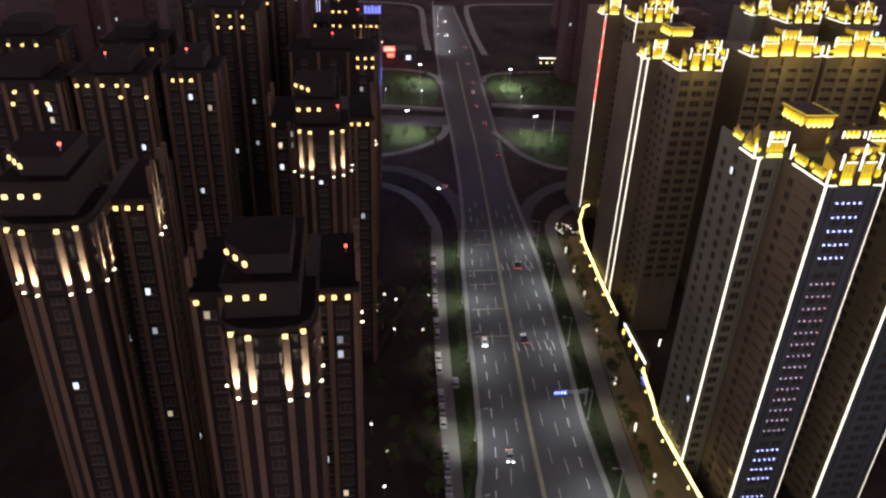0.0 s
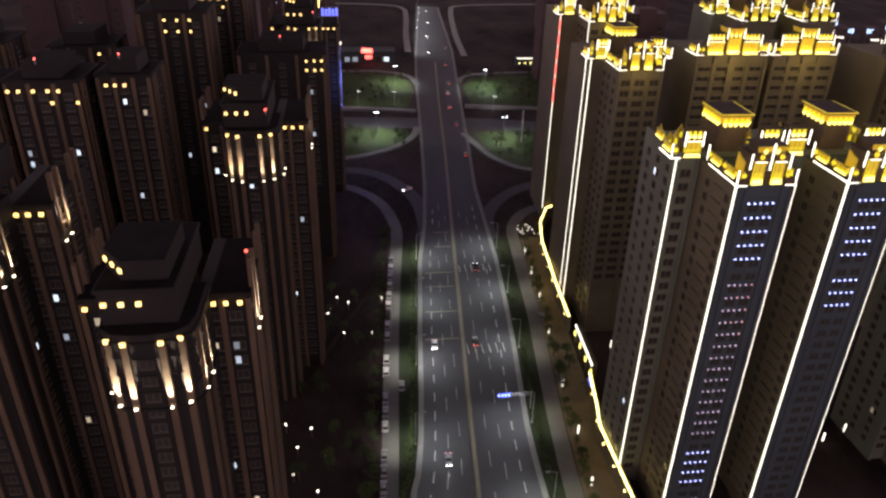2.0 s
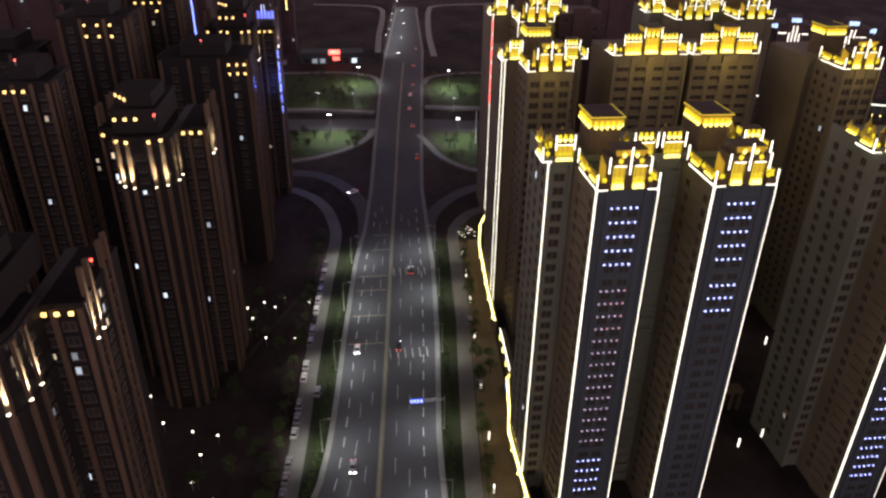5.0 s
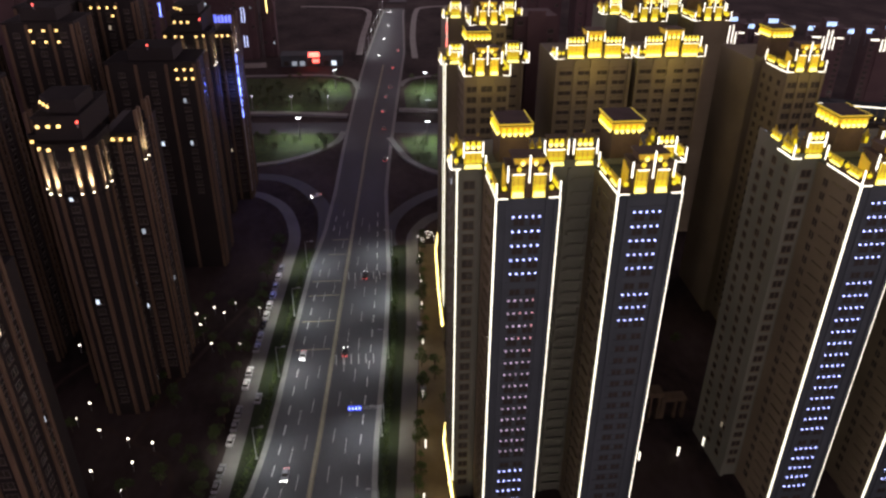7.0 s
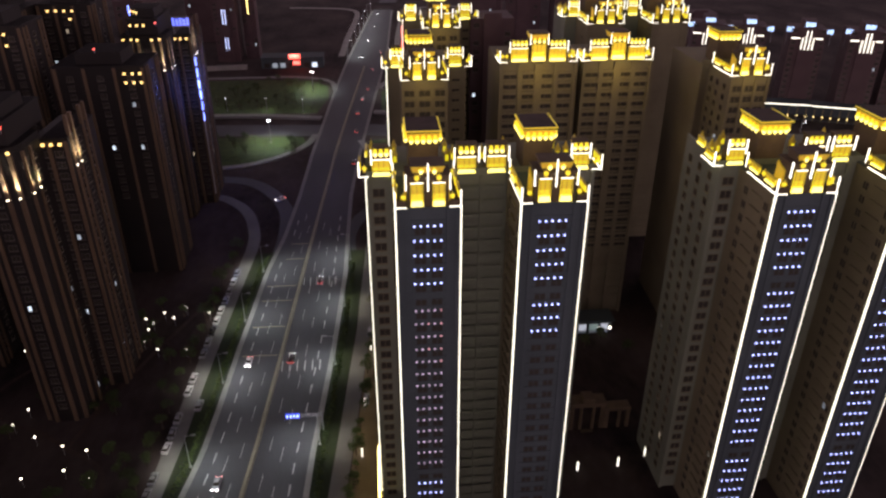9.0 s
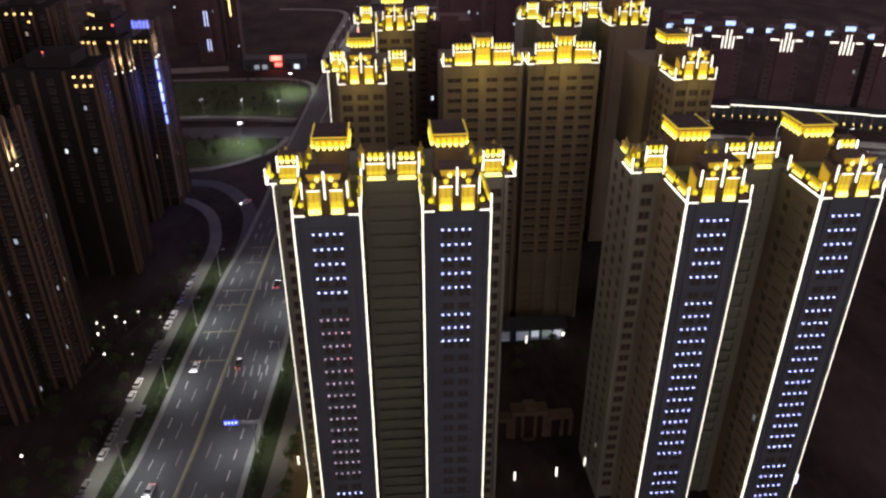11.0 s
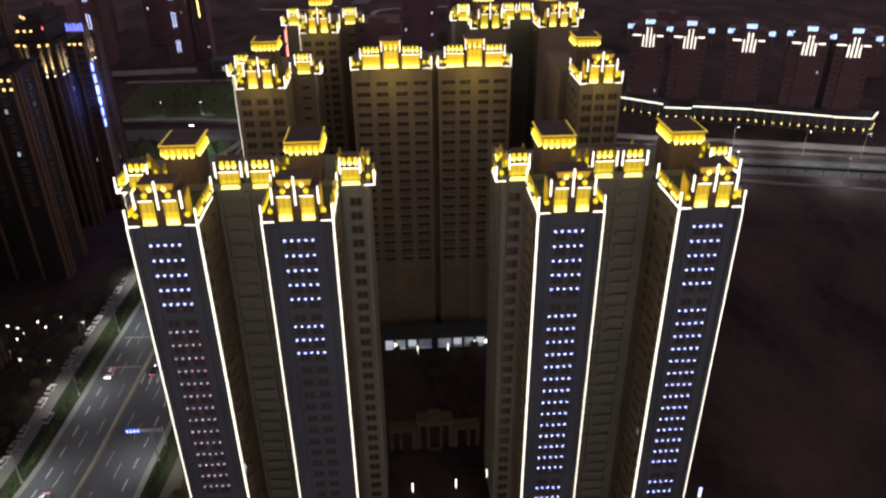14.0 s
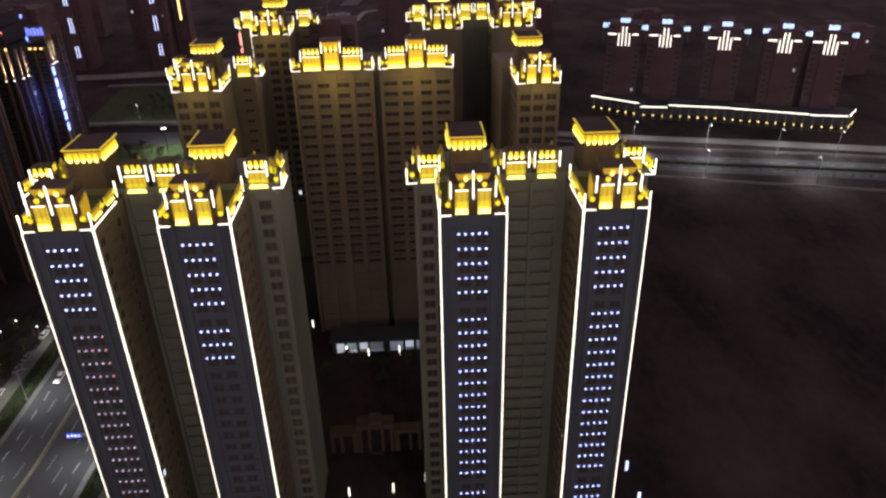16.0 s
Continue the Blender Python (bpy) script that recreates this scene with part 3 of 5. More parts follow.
def penthouse(tower, o, x0, x1, y0, y1):
    """A dark rooftop room under a flared gold cornice with lamps below it."""
    at = lambda x, y, z: (x - o[0], y - o[1], z - o[2])
    p = part("penthouse", MB(o).box(x0, x1, y0, y1, EAVES, EAVES + 6.6), DARKSTONE, tower, "dark rooftop room with a gold cornice")
    c = MB(o)
    v = [(x, y, z) for z, e in ((EAVES + 6.9, 0.05), (EAVES + 8.7, 0.35)) for x, y in ((x0 - e, y0 - e), (x1 + e, y0 - e), (x1 + e, y1 + e), (x0 - e, y1 + e))]
    c.add(v, [(0, 1, 5, 4), (1, 2, 6, 5), (2, 3, 7, 6), (3, 0, 4, 7)])
    # Cornice and rim glow in place of the light the wall lamps throw
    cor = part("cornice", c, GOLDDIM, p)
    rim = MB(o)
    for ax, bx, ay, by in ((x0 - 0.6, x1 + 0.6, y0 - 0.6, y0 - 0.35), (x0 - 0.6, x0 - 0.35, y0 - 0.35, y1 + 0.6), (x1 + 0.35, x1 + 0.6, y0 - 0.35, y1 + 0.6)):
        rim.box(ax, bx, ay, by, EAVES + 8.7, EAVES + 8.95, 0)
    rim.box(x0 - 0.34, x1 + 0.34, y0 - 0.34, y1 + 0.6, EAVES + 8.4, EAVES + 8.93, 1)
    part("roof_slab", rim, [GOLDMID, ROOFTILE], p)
    n = 5
    for i in range(n):
        part("wall_lamp", SHELL, None, cor, "", at(x0 + (i + 0.5) * (x1 - x0) / n, y0 - 0.42, EAVES + 6.35))
        for xs in (x0 - 0.42, x1 + 0.42):
            part("wall_lamp", SHELL, None, cor, "", at(xs, y0 + (i + 0.5) * (y1 - y0) / n, EAVES + 6.35))


def window_mesh(w, h, lit=None, wall=None):
    """Frame, sill and recessed panes; it faces -y and stands a little proud of its wall."""
    m = MB()
    m.box(-w / 2 - 0.12, w / 2 + 0.12, -0.16, 0.02, -0.2, 0.0, 0)
    m.ring(-w / 2 - 0.1, w / 2 + 0.1, 0, h + 0.1, 0.1, -0.1, 0.02)
    m.box(-0.05, 0.05, -0.1, 0.02, 0.1, h, 0)
    m.add([(-w / 2, -0.03, 0), (0, -0.03, 0), (0, -0.03, h), (-w / 2, -0.03, h), (w / 2, -0.03, 0), (w / 2, -0.03, h)], [(0, 1, 2, 3), (1, 4, 5, 2)], 1)
    m.m[-1] = 2
    return m.mesh("window", [wall or STONE, lit or GLASS, GLASS])


WIN = {k: window_mesh(*k) for k in ((2.2, 1.7), (1.6, 1.7), (3.9, 2.3), (3.0, 2.1))}
WIN[2.0, 1.5] = window_mesh(2.0, 1.5, None, STONE_D)
WIN_COLD, WIN_WARM = window_mesh(2.2, 1.7, WINLIT), window_mesh(2.2, 1.7, WINWARM)
rng = random.Random(7)


def window_columns(tower, o, xs, y, z0, z1, size=(2.2, 1.7), rz=0.0, step=3.0, lit=0.005, side_x=None):
    """Columns of windows: on a wall that faces -y at the given xs, or (side_x given) on a side wall at the given ys."""
    for p in xs:
        z = z1
        while z > z0:
            me = WIN[size]
            if rng.random() < lit:
                me = rng.choice((WIN_COLD, WIN_COLD, WIN_WARM))
            part("window", me, None, tower, "", ((p if side_x is None else side_x) - o[0], (y if side_x is None else p) - o[1], z - o[2]), rz)
            z -= step


LED_MESH = {m.name: MB().bev(-0.16, 0.16, -0.18, 0.0, -0.14, 0.14, 0.03).mesh("led_lamp", [m]) for m in (LED, LEDPINK, LEDRED)}


def led_rows(tower, o, c, yf, rows, mats=(LED,)):
    """Rows of five lamps on a facade, one row a storey."""
    for k in rows:
        for i in range(5):
            m = mats[-1] if i == 4 or (i == 2 and k % 2) else mats[0]
            part("led_lamp", LED_MESH[m.name], None, tower, "", (c + 1.22 * (i - 2) - o[0], yf - o[1], 87.55 - 3.0 * k - o[2]))


def edge_tube(tower, o, x, y, z0, z1=EAVES, mat=None, r=0.17):
    part("light_tube", MB(o).box(x - r, x + r, y - r, y + r, z0, z1), mat or TUBE, tower, "white light line down the tower's edge")


def piers(mb, xs, y, z0, z1, w=0.7, d=0.5):
    for x in xs:
        mb.box(x - w / 2, x + w / 2, y - d, y, z0, z1)


def ledges(mb, x0, x1, y, z1, n, d=0.7, step=3.0):
    for k in range(n):
        z = z1 - step * k
        mb.box(x0, x1, y - d, y, z - 0.35, z - 0.15)
        mb.box(x0, x1, y - d, y - d + 0.08, z - 0.15, z + 0.55)


def twin_tower(cx, yf, label, bays, leds=None, tubes=True, wing_tube=False, detail=True, shift=(0, 0, 0)):
    """Two projecting bays before a broad slab, each with a gold crown and a rooftop room."""
    zb = ground(yf + 15)
    o = (cx, yf, zb)
    t = thing("apartment_tower", o, label, "tower", "gold-crowned towers", shift=shift)
    yb = yf + 15
    core = MB(o).box(cx - 22.7, cx + 22.7, yb, yb + 17, zb - 6, EAVES)
    piers(core, (cx - 22.3, cx - 18.2, cx - 5.2, cx, cx + 5.0, cx + 18.2, cx + 22.3), yb, zb, EAVES - 0.4)
    ledges(core, cx - 4.6, cx - 0.5, yb, EAVES - 3, 29)
    ledges(core, cx + 0.5, cx + 4.6, yb, EAVES - 3, 29)
    core.box(cx - 22.7, cx + 22.7, yb, yb + 0.4, EAVES, EAVES + 1.1)
    core.box(cx - 22.7, cx - 22.3, yb + 0.4, yb + 17, EAVES, EAVES + 1.1)
    core.box(cx + 22.3, cx + 22.7, yb + 0.4, yb + 17, EAVES, EAVES + 1.1)
    part("main_block", core, OLIVE, t, "beige stone-clad main block")
    for i, (xl, xr) in enumerate(bays):
        b = MB(o).box(xl, xr, yf, yb, zb - 6, EAVES)
        piers(b, (xl + 0.5, xl + 2.2, xr - 2.2, xr - 0.5), yf, zb, EAVES - 0.3, 0.8, 0.25)
        for k in range(30):
            b.box(xl + 2.6, xr - 2.6, yf - 0.14, yf, 88.0 - 3 * k + 0.45, 88.0 - 3 * k + 0.75)
        for xs, s in ((xl, -1), (xr, 1)):
            for k in range(30):
                b.box(min(xs, xs + s * 0.5), max(xs, xs + s * 0.5), yf + 4, yf + 8, 88.6 - 3 * k, 88.8 - 3 * k, 1)
        # Lighter skins on the bay sides: the light falling there is put into colour
        for xs, s in ((xl, -1), (xr, 1)):
            b.box(min(xs, xs + s * 0.015), max(xs, xs + s * 0.015), yf + 0.3, yb, zb - 1, EAVES - 0.3, 1)
        part("projecting_bay", b, [STONE_D if leds else STONE, STONE], t, "dark projecting bay edged with white light lines" if leds else "beige projecting bay")
        front_crown(t, o, xl, xr, yf, 12.5)
        penthouse(t, o, xl + 3.2, xl + 9.0, yf + 15.6, yf + 23.4)
        crown_fill_light((xl + xr) / 2, yf + 10.5, EAVES + 4.5, 280, shift)
        if tubes:
            edge_tube(t, o, xl, yf, zb + 4)
            edge_tube(t, o, xr, yf, zb + 4)
        if leds:
            for rows, mats in leds[i]:
                led_rows(t, o, (xl + xr) / 2 - 0.15, yf, rows, mats)
        if detail:
            window_columns(t, o, ((xl + xr) / 2 - 1.5, (xl + xr) / 2 + 1.5), yf - 0.02, zb + 3, 88.6 - 3, (2.0, 1.5), lit=0.0)
            for xs, s in ((xl, -1), (xr, 1))[:2 if cx < 150 else 1]:
                window_columns(t, o, (yf + 2.4, yf + 10.5), 0, zb + 3, EAVES - 4.5, (1.6, 1.7), s * math.pi / 2, side_x=xs, lit=0.004)
    if detail:
        window_columns(t, o, (cx - 20.3, cx + 20.3), yb, zb + 3, EAVES - 4.3, (2.2, 1.7), lit=0.0)
        window_columns(t, o, (yb + 3.5, yb + 8.5, yb + 13.5), 0, zb + 3, EAVES - 4.3, (1.6, 1.7), -math.pi / 2, side_x=cx - 22.7, lit=0.004)
    small_crown(t, o, cx - 3.0, yb, 4.6)
    small_crown(t, o, cx + 2.9, yb, 4.6)
    small_crown(t, o, cx - 19.6, yb, 3.6, -1)
    small_crown(t, o, cx + 19.6, yb, 3.6, 1)
    for x in (cx - 21.5, cx - 16.8, cx - 6.2, cx + 6.2, cx + 16.8, cx + 21.5):
        for y in (yb + 7.5, yb + 12.5):
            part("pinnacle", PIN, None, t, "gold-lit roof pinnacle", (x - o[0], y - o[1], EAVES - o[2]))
    for s in (-1, 1):
        part("gold_panel", PANEL_SIDE, None, t, "", (cx + s * 22.7 - o[0], yb + 10 - o[1], EAVES + 0.9 - o[2]), s * math.pi / 2)
    if wing_tube:
        edge_tube(t, o, cx - 22.7, yb, zb + 5)
    return t


def single_tower(xl, xr, yf, label, wings=(4.0, 6.5), units=True, tubes=(), red=None, shift=(0, 0, 0)):
    """One projecting bay before a slab."""
    zb, c = ground(yf + 14), (xl + xr) / 2
    o = (c, yf, zb)
    t = thing("apartment_tower", o, label, "tower", "gold-crowned towers", shift=shift)
    yb, x0, x1 = yf + 14, xl - wings[0], xr + wings[1]
    core = MB(o).box(x0, x1, yb, yb + 22, zb - 6, EAVES)
    piers(core, (x0 + 0.4, xr + 0.5, x1 - 0.4), yb, zb, EAVES - 0.3)
    ledges(core, xr + 0.9, x1 - 0.8, yb, EAVES - 3, 26)
    core.box(x0, x1, yb, yb + 0.4, EAVES, EAVES + 1.1)
    part("main_block", core, STONE, t, "beige stone-clad main block")
    b = MB(o).box(xl, xr, yf, yb, zb - 6, EAVES)
    piers(b, (xl + 0.4, xl + 3.9, xr - 3.9, xr - 0.4), yf, zb, EAVES - 0.3, 0.8, 0.4)
    for k in range(29):
        b.box(xl + 0.8, xr - 0.8, yf - 0.25, yf, 88.4 - 3 * k, 88.65 - 3 * k)
    part("projecting_bay", b, STONE, t, "beige projecting bay with rows of dark windows")
    front_crown(t, o, xl, xr, yf, 12.5)
    penthouse(t, o, c - 3.4, c + 2.6, yb + 1.5, yb + 8.5)
    crown_fill_light(c, yf - 6.0, EAVES - 1.0, 1100, shift)
    window_columns(t, o, (xl + 2.1, c, xr - 2.1), yf, zb + 20, EAVES - 4.6, (3.0, 2.1))
    window_columns(t, o, (xr + wings[1] / 2 + 0.4,), yb, zb + 20, EAVES - 4.4, (2.2, 1.7))
    for yy in (yf + 3, yf + 7.5, yf + 11.5):
        window_columns(t, o, (yy,), 0, zb + 3, EAVES - 4.6, (1.6, 1.7), -math.pi / 2, side_x=xl)
    if units:
        small_crown(t, o, xr + wings[1] / 2 + 0.2, yb, 4.2, 1)
        small_crown(t, o, x0 + 3.0, yb, 3.4, -1)
    for x, y, m in tubes:
        edge_tube(t, o, x, y, zb + 5, EAVES, m, 0.16)
    if red:
        for k in range(6):
            part("light_tube", MB(o).box(red[0] - 0.5, red[0] - 0.1, red[1] - 0.2, red[1] + 0.2, 58.5 + 5.4 * k, 62.4 + 5.4 * k), REDSIGN, t, "red light tube")
    return t


W, P, RD = (LED,), (LEDPINK,), (LEDPINK, LEDRED)
GOLD_LABEL = "tall apartment tower with gold-lit crown, white edge lines, lamp rows"
twin_tower(107.6, 128.7, GOLD_LABEL, ((90.1, 101.8), (112.7, 124.8)), (((range(0, 5), W), (range(6, 11), RD), (range(11, 20), P), (range(21, 25), W), (range(26, 29), W)), ((range(0, 5), W), (range(6, 9), W))), wing_tube=True, shift=(0, 0, -0.2))
twin_tower(179.1, 129.2, GOLD_LABEL, ((160.6, 172.3), (185.9, 197.4)), (((range(0, 5), W), (range(6, 20), W), (range(21, 26), W)),) * 2, shift=(0, 0, -0.6))
single_tower(94.9, 107.6, 209.8, "beige apartment tower with a gold-lit crown and rows of dark windows", (3.6, 6.6), tubes=((91.3, 223.9, TUBE), (91.3, 228.5, TUBE)), shift=(-0.5, -3.8, 1.9))
single_tower(184.5, 195.7, 206.4, "beige apartment tower with a gold-lit crown above an open field", (2.5, 3.0), units=False, shift=(0.3, -4.9, 2.2))
single_tower(105.0, 117.7, 272.6, "beige apartment tower with gold-lit crown and red-white edge line", (6.5, 6.6), tubes=((105.0, 272.6, TUBE), (98.5, 286.6, TUBE)), red=(98.5, 285.9), shift=(-0.5, -5.9, 3.8))
twin_tower(179.8, 274.0, "beige apartment tower with a gold-lit crown in the back row", ((161.5, 174.5), (185.0, 198.4)), None, False, detail=False, shift=(1.0, -6.2, 3.9))


def broad_tower(units, yf, label, shift):
    """A broad slab whose flat front carries two three-part gold crowns."""
    x0, x1 = units[0][0], units[-1][1]
    c, zb = (x0 + x1) / 2, ground(yf)
    o = (c, yf, zb)
    at = lambda x, y, z: (x - o[0], y - o[1], z - o[2])
    t = thing("apartment_tower", o, label, "tower", "gold-crowned towers", shift=shift)
    core = MB(o)
    for a, b in units:
        core.box(a, b, yf, yf + 22, zb - 6, EAVES)
        core.box(a, b, yf, yf + 0.4, EAVES, EAVES + 1.0)
        piers(core, (a + 0.4, b - 0.4), yf, zb, EAVES - 0.3, 0.8, 0.9)
        piers(core, (a + (b - a) * 0.265, a + (b - a) * 0.735), yf, zb, EAVES - 0.3, 1.3, 0.7)
        piers(core, ((a + b) / 2,), yf, zb, EAVES - 0.3, 2.2, 1.0)
        for f in (0.14, 0.39, 0.61, 0.86):
            q = a + (b - a) * f
            ledges(core, q - 2.0, q + 2.0, yf, EAVES - 3, 27, 0.9)
    core.box(units[0][1], units[-1][0], yf + 4, yf + 20, zb - 6, EAVES)
    part("main_block", core, STONE, t, "beige stone-clad slab with piers and balconies")
    for a, b in units:
        m = (a + b) / 2
        window_columns(t, o, [a + (b - a) * f for f in (0.14, 0.39, 0.61, 0.86)], yf, zb + 24, EAVES - 4.9, (3.9, 2.3), lit=0.006)
        base = MB(o)
        for s in (-1, 1):
            q = m + s * 5.6
            base.box(q - 2.9, q + 2.9, yf + 0.4, yf + 3, EAVES, EAVES + 3.8)
            base.box(q - 2.4, q + 2.4, yf + 0.5, yf + 2.6, EAVES + 3.8, EAVES + 6.0)
        base.box(m - 2.5, m + 2.5, yf + 0.3, yf + 5, EAVES, EAVES + 7.9)
        base.prism([(m - 2.9, yf), (m + 2.9, yf), (m + 2.9, yf + 5.4), (m - 2.9, yf + 5.4)], EAVES + 7.9, EAVES + 8.2)
        crown = part("crown", base, DARKSTONE, t, "three-part crown with gold-lit panels")
        for s in (-1, 1):
            q = m + s * 5.6
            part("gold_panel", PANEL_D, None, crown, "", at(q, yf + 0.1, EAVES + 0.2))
            part("light_bar", HBAR[4.9], None, crown, "", at(q, yf, EAVES + 4.0))
            for k in range(4):
                part("wall_lamp", SHELL, None, crown, "", at(q - 1.8 + 1.2 * k, yf + 0.4, EAVES + 4.5))
            part("light_bar", BAR3, None, crown, "", at(q + s * 2.9, yf, EAVES + 2.9))
            part("light_bar", BAR3, None, crown, "", at(m + s * 2.6, yf, EAVES + 4.9))
            e = m + s * (b - a) / 2
            part("light_bar", BAR3, None, crown, "", at(e, yf, EAVES + 0.4))
            part("light_bar", HBAR[2.2], None, crown, "", at(e - s * 1.2, yf - 0.1, EAVES + 0.1))
            for k in (0.9, 2.1):
                part("urn", URN, None, crown, "", at(e - s * k, yf + 0.6, EAVES + 0.9))
            part("gold_panel", PANEL_SIDE, None, crown, "", at(e, yf + 4, EAVES + 0.9), s * math.pi / 2)
            part("light_bar", MB(o).box(e - 0.11, e + 0.11, yf, yf + 8, EAVES - 0.1, EAVES + 0.16), BAR, crown)
        crown_fill_light(m, yf - 8.0, EAVES - 1.0, 2300, shift)
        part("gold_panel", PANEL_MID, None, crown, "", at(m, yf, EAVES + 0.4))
        for k in range(3):
            part("wall_lamp", SHELL, None, crown, "", at(m - 1.4 + 1.4 * k, yf + 0.2, EAVES + 5.3))
        part("cornice", MB(o).add([(m - 2.5, yf + 0.2, EAVES + 6.4), (m + 2.5, yf + 0.2, EAVES + 6.4), (m + 2.9, yf - 0.2, EAVES + 7.9), (m - 2.9, yf - 0.2, EAVES + 7.9),
                                   (m - 2.5, yf + 5, EAVES + 6.4), (m - 2.9, yf + 5.4, EAVES + 7.9)], [(0, 1, 2, 3), (4, 0, 3, 5)]), GOLDDIM, crown)
    return t


broad_tower(((123.6, 146.4), (148.3, 169.1)), 225.4, "broad beige apartment slab with two three-part gold crowns", (0.1, -4.7, 2.5))


# ---------------------------------------------------------------- brown towers with uplit pilasters
LAMPBOX = MB().bev(-0.36, 0.36, -0.3, 0.05, 0, 0.7, 0.06).mesh("amber_lamp", [AMBER])
UPBOX = MB().bev(-0.22, 0.22, -0.45, 0.0, 0, 0.22, 0.05).mesh("uplight", [UPLAMP])
WINB = {}
for key, mt in (("dark", GLASS), ("cold", WINLIT), ("warm", WINWARM)):
    m = MB()
    m.box(-1.15, 1.15, -0.14, 0.02, -0.18, 0.0, 0)
    m.ring(-1.05, 1.05, 0, 1.7, 0.1, -0.08, 0.02)
    m.box(-0.04, 0.04, -0.08, 0.02, 0.1, 1.6, 0)
    m.add([(-0.95, -0.03, 0), (0, -0.03, 0), (0, -0.03, 1.6), (-0.95, -0.03, 1.6), (0.95, -0.03, 0), (0.95, -0.03, 1.6)], [(0, 1, 2, 3), (1, 4, 5, 2)], 1)
    m.m[-1] = 2
    WINB[key] = m.mesh("window", [FRAME, mt, GLASS])


def brown_windows(t, pts, z0, z1, rz=0.0, lit=0.05):
    """Columns of windows at plan points of the tower's own axes."""
    for x, y in pts:
        z = z1
        while z > z0:
            k = rng.random()
            part("window", WINB["cold" if k < lit * 0.7 else "warm" if k < lit else "dark"], None, t, "", (x, y, z), rz)
            z -= 3.0


def bow_tower(cx, yf, label, top=82.7, uplit=True, depth=34, lit=0.075, watts=36000, shift=(0, 0, 0), warn=(4.2, 2.4, 4.6)):
    """A brown tower: a bowed front with uplit pilasters between two set-back wings, amber lamps along its cornices."""
    zb = ground(yf + 10)
    t = thing("apartment_tower", (cx, yf, zb), label, "tower", "brown towers", shift=shift)
    H = top - zb
    bow = [(-6.8, 14.5), (-6.8, 5.0), (-6.2, 2.2), (-4.4, 0.6), (-1.6, 0.0), (1.6, 0.0), (4.4, 0.6), (6.2, 2.2), (6.8, 5.0), (6.8, 14.5)]
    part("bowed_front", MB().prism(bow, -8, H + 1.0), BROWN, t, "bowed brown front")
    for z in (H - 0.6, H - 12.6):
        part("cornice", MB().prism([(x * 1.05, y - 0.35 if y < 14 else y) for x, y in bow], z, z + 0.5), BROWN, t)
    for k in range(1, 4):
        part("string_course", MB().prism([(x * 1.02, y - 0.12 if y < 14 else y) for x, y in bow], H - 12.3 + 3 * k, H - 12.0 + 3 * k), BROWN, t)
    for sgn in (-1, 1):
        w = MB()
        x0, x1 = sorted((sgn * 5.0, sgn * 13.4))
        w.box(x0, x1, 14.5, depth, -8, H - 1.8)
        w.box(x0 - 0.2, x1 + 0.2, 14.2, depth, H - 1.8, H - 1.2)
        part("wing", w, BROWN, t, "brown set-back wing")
        for q in (5.8, 8.6, 12.9):
            part("pilaster", MB().bev(sgn * q - 0.45, sgn * q + 0.45, 14.05, 14.5, 0, H - 2.2), CREAM, t)
        for yy in (16.5, 19.5, 26, 29):
            part("pilaster", MB().bev(sgn * 13.4 - 0.4, sgn * 13.4 + 0.4, yy - 0.5, yy + 0.5, 0, H + 4), CREAM, t)
        for q in (7.4, 9.4, 11.6) if sgn > 0 else (12.4,):
            part("amber_lamp", LAMPBOX, None, t, "", (sgn * q, 14.0, H - 3.2))
        brown_windows(t, ((sgn * 7.2, 14.5), (sgn * 10.6, 14.5)), 3, H - 6.5, 0.0, lit)
        if sgn > 0:
            brown_windows(t, ((sgn * 13.4, 18.0), (sgn * 13.4, 22.7), (sgn * 13.4, 27.5)), 3, H - 5, sgn * math.pi / 2, lit)
    s = MB().box(-6.0, 4.6, 3.0, 24, H + 1.0, H + 6.4)
    s.box(-6.3, 4.9, 2.7, 24.3, H + 6.4, H + 7.0)
    part("upper_storey", s, BROWN, t, "stepped upper storey")
    # Thin sheets that darken the tops, where little light falls
    for sheet in (MB().prism([(x * 0.99, y + 0.1 if y < 14 else y - 0.1) for x, y in bow], H + 1.0, H + 1.06), MB().box(-6.1, 4.7, 2.9, 24.1, H + 7.0, H + 7.06),
                 MB().prism([(-5.9, 9.6), (-2.65, 5.35), (3.5, 5.3), (3.5, 17.9), (-5.9, 17.9)], H + 10.2, H + 10.26),
                 MB().box(-13.4, -7.0, 14.4, depth - 0.1, H - 1.2, H - 1.14), MB().box(7.0, 13.4, 14.4, depth - 0.1, H - 1.2, H - 1.14)):
        part("roof_shade_sheet", sheet, ROOFSHADE, t, "thin near-black sheet over the flat roof")
    part("roof_room", MB().prism([(-6.0, 9.5), (-2.7, 5.2), (3.6, 5.2), (3.6, 18), (-6.0, 18)], H + 7.0, H + 10.2), BROWN, t)
    for k in range(3):
        part("amber_lamp", LAMPBOX, None, t, "", (-5.75 + 1.5 * k, 9.2 - 1.95 * k, H + 8.4), -0.9)
    for q in (-5.2, -2.8, -0.4):
        part("amber_lamp", LAMPBOX, None, t, "", (q, 2.95, H + 4.2))
    posts = [(-5.1, 1.25), (-2.6, 0.2), (2.6, 0.2), (5.1, 1.25), (6.65, 4.2), (6.8, 8.0), (-6.65, 4.2)]
    for x, y in posts:
        part("pilaster", MB().bev(x - 0.5, x + 0.5, y - 0.5, y + 0.3, -1, H - 0.8), CREAM, t, "cream pilaster")
